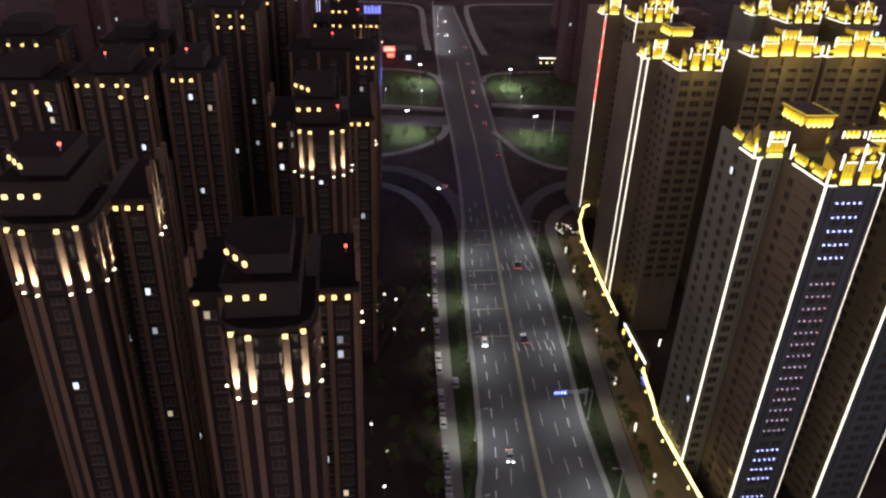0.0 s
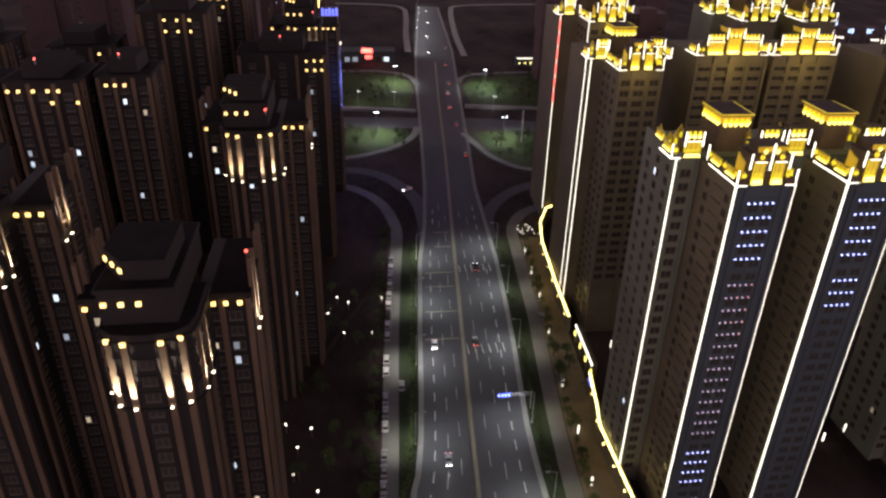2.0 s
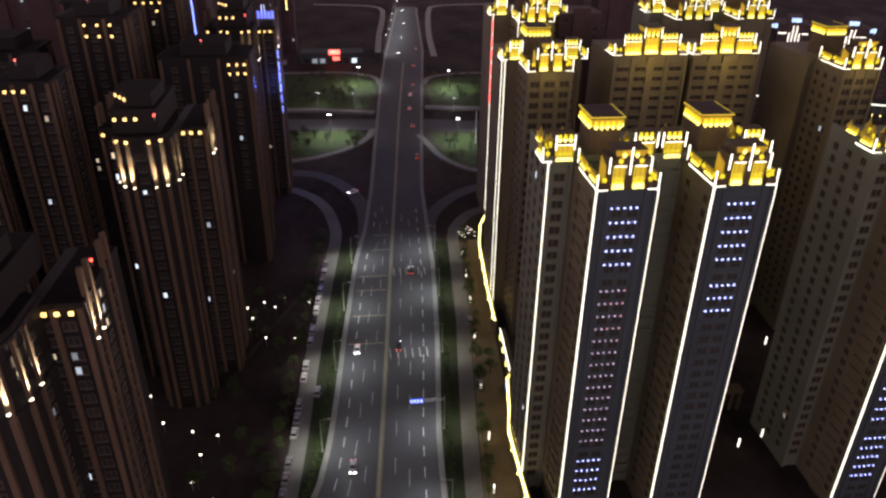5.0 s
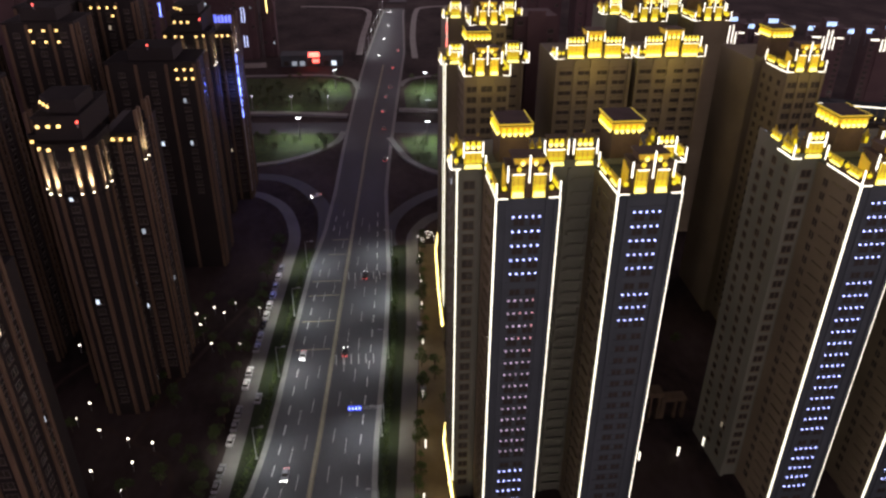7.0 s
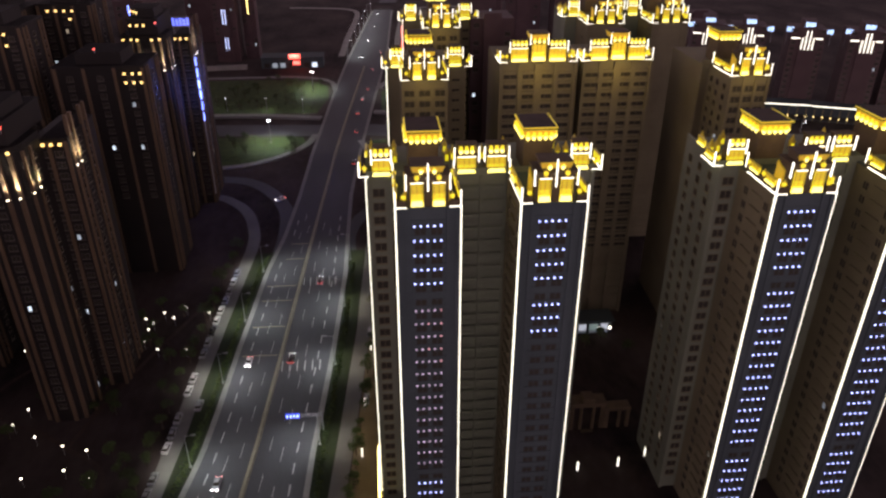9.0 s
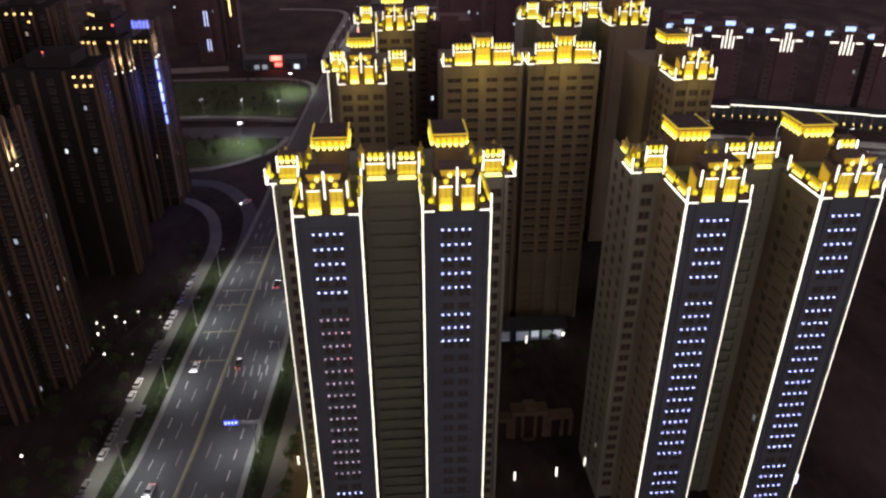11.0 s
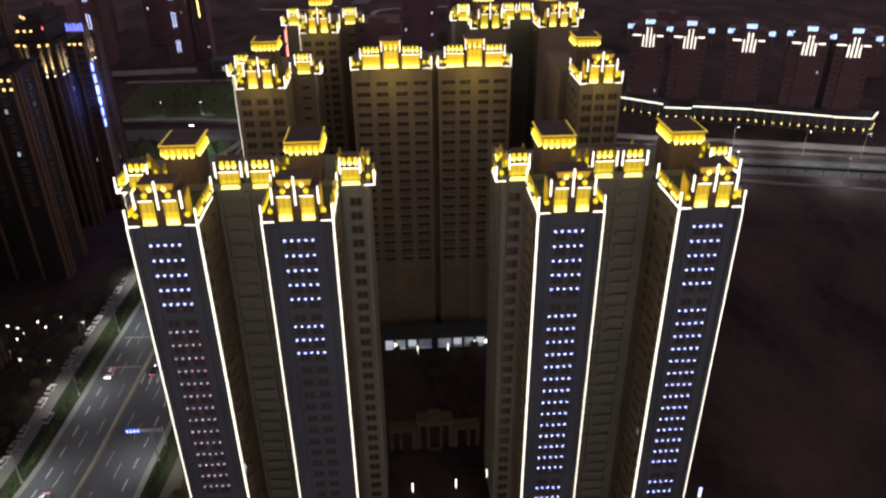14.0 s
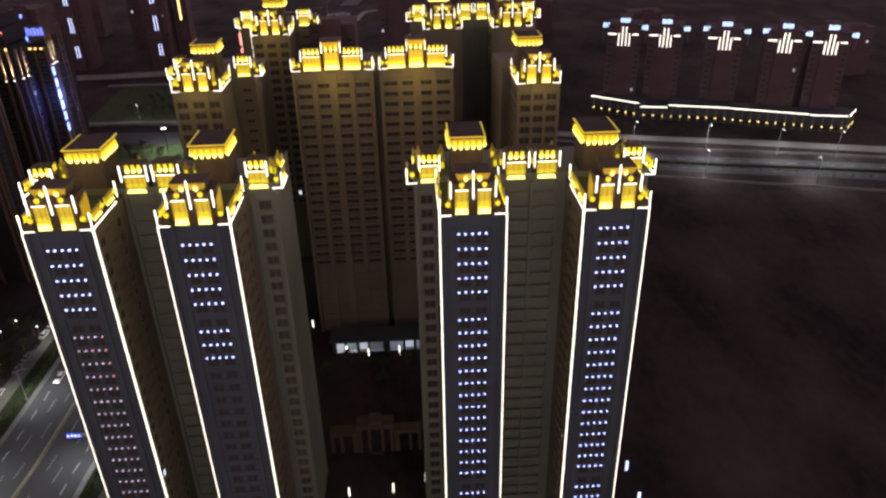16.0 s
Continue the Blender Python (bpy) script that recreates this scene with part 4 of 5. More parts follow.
    for x, y in posts[:4]:
        part("amber_lamp", LAMPBOX, None, t, "", (x, y - 0.5, H - 0.5))
    up = posts + [(13.4, 16.5), (13.4, 19.5)]
    for x, y in up if uplit else ():
        zz = H - 11.9 if x < 13 else H - 9.5
        ox, oy = (1.0, -0.3) if x > 6 else (-1.0, -0.3) if x < -6 else (0, -1.0)
        part("uplight", UPBOX, None, t, "small white uplight", (x + ox * 0.5, y + oy * 0.55, zz + 0.1))
        lamp("SPOT", "uplight", (cx + x + ox * 1.15, yf + y + oy * 1.15, zb + zz + 0.4), watts, (1, 0.83, 0.58), (cx + x + ox * 0.5, yf + y + oy * 0.5, zb + zz + 3.2), 0.05, 23, 0.6, shift)
    wx, wy, wz = warn
    part("warning_lamp", MB().tube((wx, wy, H + wz - 0.3), (wx, wy, H + wz + 0.8), 0.12, 0.12, 6, 1).ball((wx, wy, H + wz + 1.0), 0.3), [REDLAMP, METAL], t, "red aircraft warning lamp")
    brown_windows(t, ((0, 0.0),), 3, H - 4.8, 0.0, lit)
    brown_windows(t, ((-6.8, 9.8), (6.8, 9.8)), 3, H - 4.8, math.pi / 2, lit)
    return t


BROWN_LABEL = "dark brown apartment tower with uplit cream pilasters and amber cornice lamps"
bow_tower(-11.9, 98.5, BROWN_LABEL, shift=(0.5, 2.8, -1.0), warn=(11.5, 26.5, -1.0))
bow_tower(-4.1, 185.3, BROWN_LABEL, shift=(-1.1, -2.7, 1.4))
bow_tower(5.7, 301.5, BROWN_LABEL, lit=0.03, shift=(-3.2, -6.0, 4.3))
bow_tower(-47.5, 120.0, BROWN_LABEL, 90.0, shift=(-0.2, 2.8, -1.3), warn=(2.7, 8.0, 10.4))


def plain_tower(cx, yf, w, d, top, lamps, label, lit=0.05, warn=False, mat=None, shift=(0, 0, 0)):
    """A plain brown tower with cream pilasters, rows of amber lamps under its roof: (x, drop) each."""
    zb = ground(yf)
    t = thing("apartment_tower", (cx, yf, zb), label, "tower", "brown towers", shift=shift)
    H = top - zb
    b = MB().box(-w / 2, w / 2, 0, d, -8, H)
    b.box(-w / 2 - 0.3, w / 2 + 0.3, -0.3, d, H - 0.5, H)
    b.box(-w / 4, w / 4, 2, d - 2, H, H + 4)
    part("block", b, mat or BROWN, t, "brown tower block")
    # Roof sheets with the shade of the unlit top in their colour
    for sheet in (MB().box(-w / 2, w / 2, -0.1, d - 0.1, H, H + 0.05), MB().box(-w / 4 + 0.05, w / 4 - 0.05, 2.1, d - 2.1, H + 4, H + 4.05)):
        part("roof_shade_sheet", sheet, ROOFSHADE, t, "thin near-black sheet over the flat roof")
    for x in (-w / 2 + 0.6, -w / 6, w / 6, w / 2 - 0.6):
        part("pilaster", MB().bev(x - 0.5, x + 0.5, -0.4, 0, 0, H - 0.8), CREAM, t, "cream pilaster strip")
    for y in (1.5, 4.0, d - 4.0, d - 1.5):
        part("pilaster", MB().bev(w / 2, w / 2 + 0.4, y - 0.5, y + 0.5, 0, H - 0.8), CREAM, t)
    for x, dz in lamps:
        part("amber_lamp", LAMPBOX, None, t, "", (x, -0.3, H - dz))
    brown_windows(t, ((-w / 3, 0), (0, 0), (w / 3, 0)), 3 if yf < 250 else 30, H - 5, 0.0, lit)
    brown_windows(t, ((w / 2, 2.8), (w / 2, d / 2), (w / 2, d - 2.8)), 3 if yf < 250 else 20, H - 5, math.pi / 2, lit)
    if warn:
        part("warning_lamp", MB().tube((0, 0, H + 4), (0, 0, H + 5.2), 0.12, 0.12, 6, 1).ball((0, 0, H + 5.4), 0.28), [REDLAMP, METAL], t, "red aircraft warning lamp")
    return t


THREE = [(x, dz) for dz in (3.0, 6.0) for x in (8.0, 10.6, 13.0)]
plain_tower(0.0, 262.5, 29, 18, 83.4, THREE, "dark brown apartment tower with six amber lamps", warn=True, shift=(-2.6, -4.7, 3.1))
plain_tower(-34, 268.6, 22, 18, 95, [(x, dz) for dz in (3.0, 6.6) for x in (-2.5, 1.5, 5.5)], "dark brown apartment tower with six amber lamps", warn=True, shift=(-3.1, -5.0, 3.6))

PLAIN = "dark brown apartment tower with amber lamps under its roof"
plain_tower(-75, 199, 20, 18, 91.5, [(-5, 3.2), (-1, 3.2), (4, 3.2), (-2, 6.2), (6, 6.2)], PLAIN, shift=(-3.5, 1.2, 0.3))
plain_tower(-55, 203, 18, 18, 91.5, [(-8, 3), (-5.5, 3), (-2, 3), (1.5, 3), (4, 3), (2, 6), (8.2, 6)], PLAIN, warn=True, shift=(-2.5, -0.7, 1.1))
plain_tower(-37, 209.5, 14, 16, 91.0, [(-4.4, 3), (-2.2, 3), (0.2, 3)], PLAIN, warn=True, shift=(-2.2, -1.4, 1.4))
plain_tower(-45, 303, 18, 18, 93.5, [(-2, 3), (1, 3), (5, 3)], PLAIN, shift=(-4.2, -5.6, 4.5))
plain_tower(-25, 314, 20, 18, 93.5, [(-6, 3), (-3, 3), (0, 3), (3, 3), (1.5, 6)], PLAIN, warn=True, shift=(-4.1, -5.1, 4.6))
plain_tower(-90, 250, 22, 18, 90, [(-4, 3), (0, 3), (4, 3)], PLAIN, shift=(-6.3, 2.1, 1.4))
plain_tower(-62, 262, 20, 18, 86, [(6, 3)], PLAIN, shift=(-4.5, -1.9, 2.6))


# ---------------------------------------------------------------- boundary wall with a warm light strip on its top
def wall_run(pts, name, label, h, depth, mat, strip):
    pts = [view_warp(x, y, ground(y)) for x, y in pts]
    o = pts[0]
    t = thing(name, o, label, "wall", shift=(0, 0, 0))
    b, s = MB(o), MB(o)
    for (xa, ya, za), (xb, yb, zb) in zip(pts, pts[1:]):
        v = [(xa, ya, za - 1), (xb, yb, zb - 1), (xb + depth, yb, zb - 1), (xa + depth, ya, za - 1), (xa, ya, za + h), (xb, yb, zb + h), (xb + depth, yb, zb + h), (xa + depth, ya, za + h)]
        b.add(v, [(3, 2, 1, 0), (4, 5, 6, 7), (1, 5, 4, 0), (2, 6, 5, 1), (3, 7, 6, 2), (0, 4, 7, 3)])
        s.add([(xa - 0.35, ya, za + h), (xb - 0.35, yb, zb + h), (xb + 0.2, yb, zb + h), (xa + 0.2, ya, za + h), (xa - 0.35, ya, za + h + 0.35), (xb - 0.35, yb, zb + h + 0.35), (xb + 0.2, yb, zb + h + 0.35), (xa + 0.2, ya, za + h + 0.35)],
              [(3, 2, 1, 0), (4, 5, 6, 7), (1, 5, 4, 0), (2, 6, 5, 1), (3, 7, 6, 2), (0, 4, 7, 3)])
    part("wall", b, mat, t)
    part("light_strip", s, strip, t, "warm light strip along the eaves")
    lampm = MB().bev(-0.25, 0.0, -0.2, 0.2, 0, 0.7, 0.05).mesh("wall_lamp", [GOLDSTRIP])
    for (xa, ya, za), (xb, yb, zb) in zip(pts, pts[1:]):
        n = max(1, int((yb - ya) / 7))
        for i in range(n):
            f = (i + 0.5) / n
            y = ya + (yb - ya) * f
            part("wall_lamp", lampm, None, t, "", (xa + (xb - xa) * f - o[0], y - o[1], za + (zb - za) * f + 3.2 - o[2]))
    return t


for pts in ARCADE:
    wall_run(pts, "boundary_wall", "stone boundary wall with a glowing warm strip along its top", 6.0, 0.9, STONE, GOLDSTRIP)


# ---------------------------------------------------------------- street lamps
def street_lamp(x, y, h, label, arm=(1.6, 0.0), watts=0.0, aim=None, cone=150, col=(0.93, 0.96, 1.0), bare=False):
    z = ground(y)
    t = thing("street_lamp", (x, y, z), label, "street lamp", "street lamps")
    pole = MB().tube((0, 0, 0), (0, 0, h), 0.16, 0.08, 8)
    pole.bev(-0.3, 0.3, -0.3, 0.3, 0, 0.5, 0.08)
    part("pole", pole, METAL, t)
    part("arm", MB().tube((0, 0, h - 0.1), (arm[0], arm[1], h + 0.3), 0.07, 0.05, 6), METAL, t)
    hd = MB((0, 0, 0))
    ax, ay = arm
    hd.bev(ax - 0.55, ax + 0.55, ay - 0.25, ay + 0.25, h + 0.12, h + 0.45, 0.08, 0)
    if bare:                                                                   # a lens that hangs below its hood
        hd.box(ax - 0.5, ax + 0.5, ay - 0.22, ay + 0.22, h + 0.02, h + 0.12, 1)
    else:
        hd.box(ax - 0.45, ax + 0.45, ay - 0.18, ay + 0.18, h + 0.11, h + 0.12, 1)
    part("lamp_head", hd, [METAL, LAMPWHITE], t)
    if watts:
        lamp("SPOT", "street_light", (x + ax, y + ay, z + h - 0.05), watts, col, (x + aim[0], y + aim[1], z) if aim else None, 0.3, cone, 1.0)
    return t


for i, y in enumerate((104, 136, 167, 201, 232, 262)):
    street_lamp(rl(y) - 2.2, y, 11, "slim grey street lamp on the dark verge", (2.4, 0), 6600, aim=(6.5, 0))
    # Added fill spots, with no lamp head, brighten the service roads
    lamp("SPOT", "service_road_fill", (rl(y) - 2.9, y, ground(y) + 11), 7000, (1, 0.95, 0.88), (rl(y) - 8.5, y, ground(y)), 0.3, 88, 1.0)
    lamp("SPOT", "service_road_fill", (rr(y + 6) + 2.9, y + 6, ground(y + 6) + 11), 3600, (1, 0.88, 0.68), (rr(y) + 9.5, y + 6, ground(y)), 0.3, 95, 1.0)
    street_lamp(rr(y + 6) + 2.2, y + 6, 11, "slim grey street lamp on the dark verge", (-2.4, 0), 6600, aim=(-6.5, 0))


def high_lamp(x, y, h, watts):
    """A mast with a bright twin head that lights the lawns."""
    z = ground(y)
    t = thing("street_lamp", (x, y, z), "tall junction lamp with a bright white twin head", "street lamp", "junction lamps")
    part("pole", MB().tube((0, 0, 0), (0, 0, h), 0.2, 0.12, 8).bev(-0.4, 0.4, -0.4, 0.4, 0, 0.6, 0.1), METAL, t)
    hd = MB()
    for s in (-1, 1):
        hd.bev(s * 0.6 - 0.4, s * 0.6 + 0.4, -0.4, 0.4, h, h + 0.4, 0.1, 0)
        hd.box(s * 0.6 - 0.35, s * 0.6 + 0.35, -0.5, -0.4, h, h + 0.32, 1)
        hd.box(s * 0.6 - 0.35, s * 0.6 + 0.35, -0.35, 0.35, h - 0.1, h, 1)
    part("lamp_head", hd, [METAL, LAMPWHITE], t)
    lamp("SPOT", "junction_light", (x, y, z + h - 0.3), watts, (0.93, 0.97, 1.0), None, 0.5, 165, 0.8)


for x, y in ((36.8, 380.8), (52.8, 468.4), (105.1, 457.8), (99.0, 370.6)):
    high_lamp(x, y, 12, 25000)

for y in (548, 572, 596, 620, 645, 672, 700):
    street_lamp(rl(y) - 2.0, y, 12, "far street lamp beside the lit road", (2.4, 0), 9000, aim=(9, 0), bare=True)
for x, y in ((29.6, 432.2), (49.5, 429.2), (103.0, 418.3), (8, 434)):
    street_lamp(x, y, 8, "small street lamp beside the crossing road", (0.2, -1.2), 2500, bare=True)
t = thing("flag_pole", (107.2, 366.0, ground(366)), "tall pale pole standing on the junction lawn", "pole")
# Light falling on the pole is put in as a faint glow of its paint
part("pole", MB().tube((0, 0, 0), (0, 0, 17), 0.22, 0.12, 8), glow("pole_paint_with_glow", (1.0, 0.95, 0.85), 0.12), t)
part("base", MB().bev(-0.6, 0.6, -0.6, 0.6, 0, 0.5, 0.1), KERB, t)


# ---------------------------------------------------------------- far side of the crossing road: shop podium and slabs with white light signs
POD = [(252.9, 421), (274.8, 403.3), (288.6, 399.9), (317.9, 391.0), (352.0, 376.4), (369.6, 371.8), (378.4, 382.5)]
POD = [view_warp(x, y, 13.0) for x, y in POD]
for k, (a, b) in enumerate(zip(POD, POD[1:])):
    d = Vector((b[0] - a[0], b[1] - a[1], 0))
    w, ang = d.length, math.atan2(d.y, d.x)
    h = 7.0 if k == 1 else 8.4
    t = thing("shop_podium", a, "low shop row with a white light strip along its roof edge", "shops", "shop podium", rz=ang, shift=(0, 0, 0))
    part("block", MB().box(0, w, 0, 12, -0.5, h).box(0, w, -0.5, 0.0, h - 1.2, h - 0.2), STONE_D, t)
    part("light_strip", MB().box(0.3, w - 0.3, -0.8, -0.4, h - 0.1, h + 0.35), BAR, t, "white light strip")
    n = max(2, int(w / 4.2))
    for i in range(n):
        x = (i + 0.5) * w / n
        part("column", MB().bev(x - 0.35, x + 0.35, -0.5, 0.0, -0.5, h - 1.2), STONE, t)
        part("wall_lamp", MB().bev(x - 0.15, x + 0.15, -0.75, -0.5, 2.0, 2.7, 0.05), GOLDSTRIP, t)
        part("shop_window", MB().box(x + 0.5, x + w / n - 0.5, -0.06, 0.0, 0.3, 3.0) if i < n - 1 else MB().box(x - 1.6, x - 0.5, -0.06, 0, 0.3, 3.0), GLASS, t)
ANG = math.atan2(-31, 95)
for i, (x, y) in enumerate(((266, 411), (286, 405), (313.3, 395), (340.5, 386), (360, 379))):
    y += 9
    x += 2.5
    t = thing("apartment_slab", (x, y, 13.0), "dark apartment slab with white light bars and small blue roof signs", "tower", "slabs beyond the road", rz=ANG, shift=((7.6, -5.9, 7.0), (8.7, -5.8, 6.8), (10.3, -5.7, 6.5), (9.8, -8.9, 7.0), (11.4, -7.8, 6.7))[i])
    H = 45.0
    b = MB().box(-9.0, 9.0, 0, 16, -5, H)
    b.box(-4.0, 4.0, -0.8, 0, -0.5, H + 1.5)
    b.box(-9.3, 9.3, -0.3, 16, H, H + 0.6)
    b.box(-3.5, 3.5, 1, 9, H + 0.6, H + 5)
    part("block", b, SLAB, t)
    for k, (bx, z0, z1) in enumerate(((-2.8, 34.5, 41), (-1.0, 34.5, 44.6), (1.0, 34.5, 44.6), (2.8, 34.5, 41))):
        part("light_bar", MB().box(bx - 0.22, bx + 0.22, -1.2, -0.8, z0, z1), BAR, t)
    for s in (-1, 1):
        part("light_bar", MB().box(min(s * 4.2, s * 8.6), max(s * 4.2, s * 7.4), -0.5, -0.15, 40.2, 40.8), BAR, t)
    for sx, w, z, mt in ((0, 5.2, 46.3, CYANSIGN), (-10.0, 3.6, 43.6, CYANSIGN), (9.5, 5.5, 42.8, CYANSIGN)):
        if i in (1, 4) and sx < 0:
            continue
        f = part("roof_sign", MB().box(sx - w / 2, sx + w / 2, 0.4, 0.6, z, z + 3.0).tube((sx - w / 3, 0.7, H - 8 if sx else H), (sx - w / 3, 0.7, z), 0.08).tube((sx + w / 3, 0.7, H - 8 if sx else H), (sx + w / 3, 0.7, z), 0.08), METAL, t, "roof sign frame")
        nb = 3 if sx else 4
        for q in range(nb):
            xx = sx - w / 2 + (q + 0.5) * w / nb
            part("sign_bar", MB().box(xx - w / nb * 0.36, xx + w / nb * 0.36, 0.25, 0.4, z + 0.3 + 0.25 * (q % 2), z + 2.4 + 0.2 * ((q + 1) % 2)), mt, f)
    for k in range(14):
        for bx in (-7.2, 7.2):
            part("window", WINB["cold" if rng.random() < 0.02 else "dark"], None, t, "", (bx, 0.0, 3 + 3.1 * k))
# embankment barriers and trees along the crossing road
for pts in ([(205, 345), (259.5, 331.5), (296, 322), (358, 308), (480, 281)], [(215, 378), (270, 361), (318, 351.5), (374, 340), (480, 316)]):
    mb = MB()
    lane(mb, pts, 0.5, 1.0, 0, 1.1)
    tagged(part("road_barrier", mb.lay(), KERB), "grey concrete barrier beside the crossing road", "barrier", kind="structure")
mb = MB()
lane(mb, [(200, 367), (262, 347), (367, 326), (600, 275)], 1.5, 0.75, 0, 0.8)
tagged(part("median_hedge", mb.lay(), GRASS), "low dark hedge along the middle of the crossing road", "hedge", kind="structure")
lines = MB()
for off in (-4.6, 4.6):
    for k in range(26):
        y0, x0 = 347 - 0.2 * 8.0 * k, 262 + 8.0 * k
        lane(lines, [(x0 + 0.2 * off, y0 + off), (x0 + 4.0 + 0.2 * off, y0 - 0.8 + off)], 0.2, 0.06)
tagged(part("lane_lines", lines.lay(), MARK), "worn white broken lane lines on the crossing road", "road marking", kind="structure")
mb = MB()
lane(mb, [(215, 389), (270, 374), (318, 363), (374, 350), (480, 327)], 7, 0.12)
tagged(part("pavement", mb.lay(), PAVING), "pale pavement before the far shops", "pavement", kind="structure")
for x, y in ((262, 365), (295, 357), (326, 349), (352, 344), (384, 335)):
    street_lamp(x, y, 13, "slim street lamp beside the crossing road", (0.3, -1.8), 15000, cone=174, bare=True)
for x, y in ((285, 331), (330, 320)):
    street_lamp(x, y - 4, 13, "slim street lamp beside the crossing road", (0.3, 1.8), 14000, cone=174, bare=True)


# ---------------------------------------------------------------- distant towers
def far_tower(x, y, w, d, h, label, bars=(), shift=None):
    t = thing("far_tower", (x, y, ground(y)), label, "tower", "distant towers", shift=shift)
    b = MB().box(-w / 2, w / 2, 0, d, -5, h).box(-w / 5, w / 5, -1.2, 0, -5, h + 2)
    part("block", b, SLAB, t)
    for bx, z0, z1, mt in bars:
        part("light_bar", MB().box(bx - 0.2, bx + 0.2, -1.6, -1.2, z0, z1), mt, t)
    for k in range(2, int(h / 3.2)):
        for bx in (-w * 0.36, w * 0.36):
            if rng.random() < 0.5:
                part("window", WINB["cold" if rng.random() < 0.12 else "dark"], None, t, "", (bx, 0.0, 3.2 * k + 0.8))
    return t


DOUBLE = [(q, a, b, COLDBAR) for q in (-0.9, 0.9) for a, b in ((7, 15), (24, 34), (42, 53))]
far_tower(-60.5, 541, 18, 16, 62, "distant dark tower with pairs of white light bars", DOUBLE, shift=(-12.1, -0.7, 9.6))
far_tower(-6.5, 541, 16, 16, 62, "distant dark tower with pairs of white light bars", DOUBLE, shift=(-8.7, -1.2, 9.7))
far_tower(8.3, 548, 9, 12, 58, "distant dark tower with a yellow light line", [(0, 29, 50, GOLDSTRIP)], shift=(-7.9, -0.8, 9.9))
far_tower(-25.5, 401, 14, 16, 66, "dark tower with a tall blue light line", [(0, 40, 64, BLUEBAR)], shift=(-6.5, -6.2, 6.5))
for x, y, w, h in ((-120, 420, 24, 70), (-85, 380, 22, 72), (-140, 330, 26, 78), (-120, 230, 24, 86), (-110, 150, 24, 84), (-30, 600, 26, 48), (150, 470, 22, 62), (178, 480, 22, 60),
                   (205, 470, 22, 56), (190, 620, 30, 30), (250, 600, 26, 26), (320, 560, 26, 24), (420, 470, 24, 30), (-90, 640, 30, 40), (-160, 560, 30, 50)):
    far_tower(x, y, w, 16, h, "distant dark apartment block with few lit windows")
# an unlit crown between the gold ones
t = far_tower(130.5, 285, 16, 16, 84, "unlit beige apartment tower behind the gold crowns", shift=(-0.1, -6.5, 4.1))

# blue light bars and roof sign of the brown tower by the junction
t = thing("blue_light_column", (19.15, 316.3, 46.0), "column of six blue light panels on a tower's side", "light sign", shift=(-3.3, -6.8, 4.5))
part("rail", MB().box(0.0, 0.1, -0.1, 4.6, -33, 27.4), METAL, t)
for k in range(6):
    z = 4.55 * k
    pb = MB().box(0.1, 0.22, 0.1, 3.4, z, z + 3.4, 1)
    pb.add([(0.226, 0.2, z + 0.1), (0.226, 3.3, z + 0.1), (0.226, 3.3, z + 3.3), (0.226, 0.2, z + 3.3)], [(0, 1, 2, 3)], 0)
    part("light_panel", pb, [BLUEBAR, METAL], t)
lamp("POINT", "blue_column_light", (21.6, 316.0, 60.0), 12000, (0.12, 0.2, 1.0), None, 3.0, shift=(-3.3, -6.8, 4.5))
t = thing("roof_sign", (15.8, 317.0, 80.6), "blue roof sign above the brown tower", "sign", shift=(-3.1, -6.2, 4.8))
part("frame", MB().tube((-3, 0, 0), (-3, 0, 6.5), 0.1).tube((3, 0, 0), (3, 0, 6.5), 0.1).box(-3.4, 3.4, -0.05, 0.05, 3.2, 3.5).box(-3.4, 3.4, -0.05, 0.05, 6.6, 6.8), METAL, t)
for k in range(5):
    part("sign_bar", MB().box(-3.2 + 1.35 * k, -2.2 + 1.35 * k, -0.25, -0.08, 3.6, 6.4 - 0.3 * (k % 2)), BLUESIGN, t)

# shop with a red sign at the far corner of the junction
t = thing("shop", (38, 521, 13), "low roadside shop with a glowing red sign", "shop")
part("block", MB().box(-22, 20, 0, 14, -0.5, 7).box(-22.3, 20.3, -0.3, 14, 7, 7.5), STONE_D, t)
part("red_sign", MB().bev(-3.2, 4.6, -0.6, -0.3, 6.4, 9.6), REDSIGN, t, "glowing red sign board")
part("red_sign", MB().bev(-0.5, 4.2, -0.5, -0.2, 2.4, 5.0), REDSIGN, t, "glowing red sign board")
for k in range(7):
    part("shop_window", MB().box(-20 + 5.4 * k, -16.6 + 5.4 * k, -0.1, 0.0, 0.6, 3.6), WINLIT if k in (1, 2, 6) else GLASS, t)
lamp("POINT", "red_sign_light", (38.5, 518.5, 21.5), 1500, (1, 0.12, 0.08), None, 1.0)
wl = MB()
lane(wl, [(-120, 512), (-56, 516), (-32, 517), (8, 521)], 1.0, 3.2, 0, 3.4)
tagged(part("boundary_wall", wl.lay(), PAVING), "pale boundary wall before the distant towers", "wall", kind="structure")
far_eaves = ((134.5, 505.5, 19), (160, 486, 10))
for x, y, w in far_eaves:
    t = thing("shop", (x, y, 13), "far low shop with a white light strip on its roof", "shop")
    part("block", MB().box(0, w, 0, 8, -0.5, 6), STONE_D, t)
    part("light_strip", MB().box(0, w, -0.4, 0, 6, 6.5), BAR, t)
    for k in range(4):
        part("wall_lamp", MB().bev(1.5 + 4 * k, 2 + 4 * k, -0.3, 0, 2.5, 3.6), GOLDSTRIP, t)


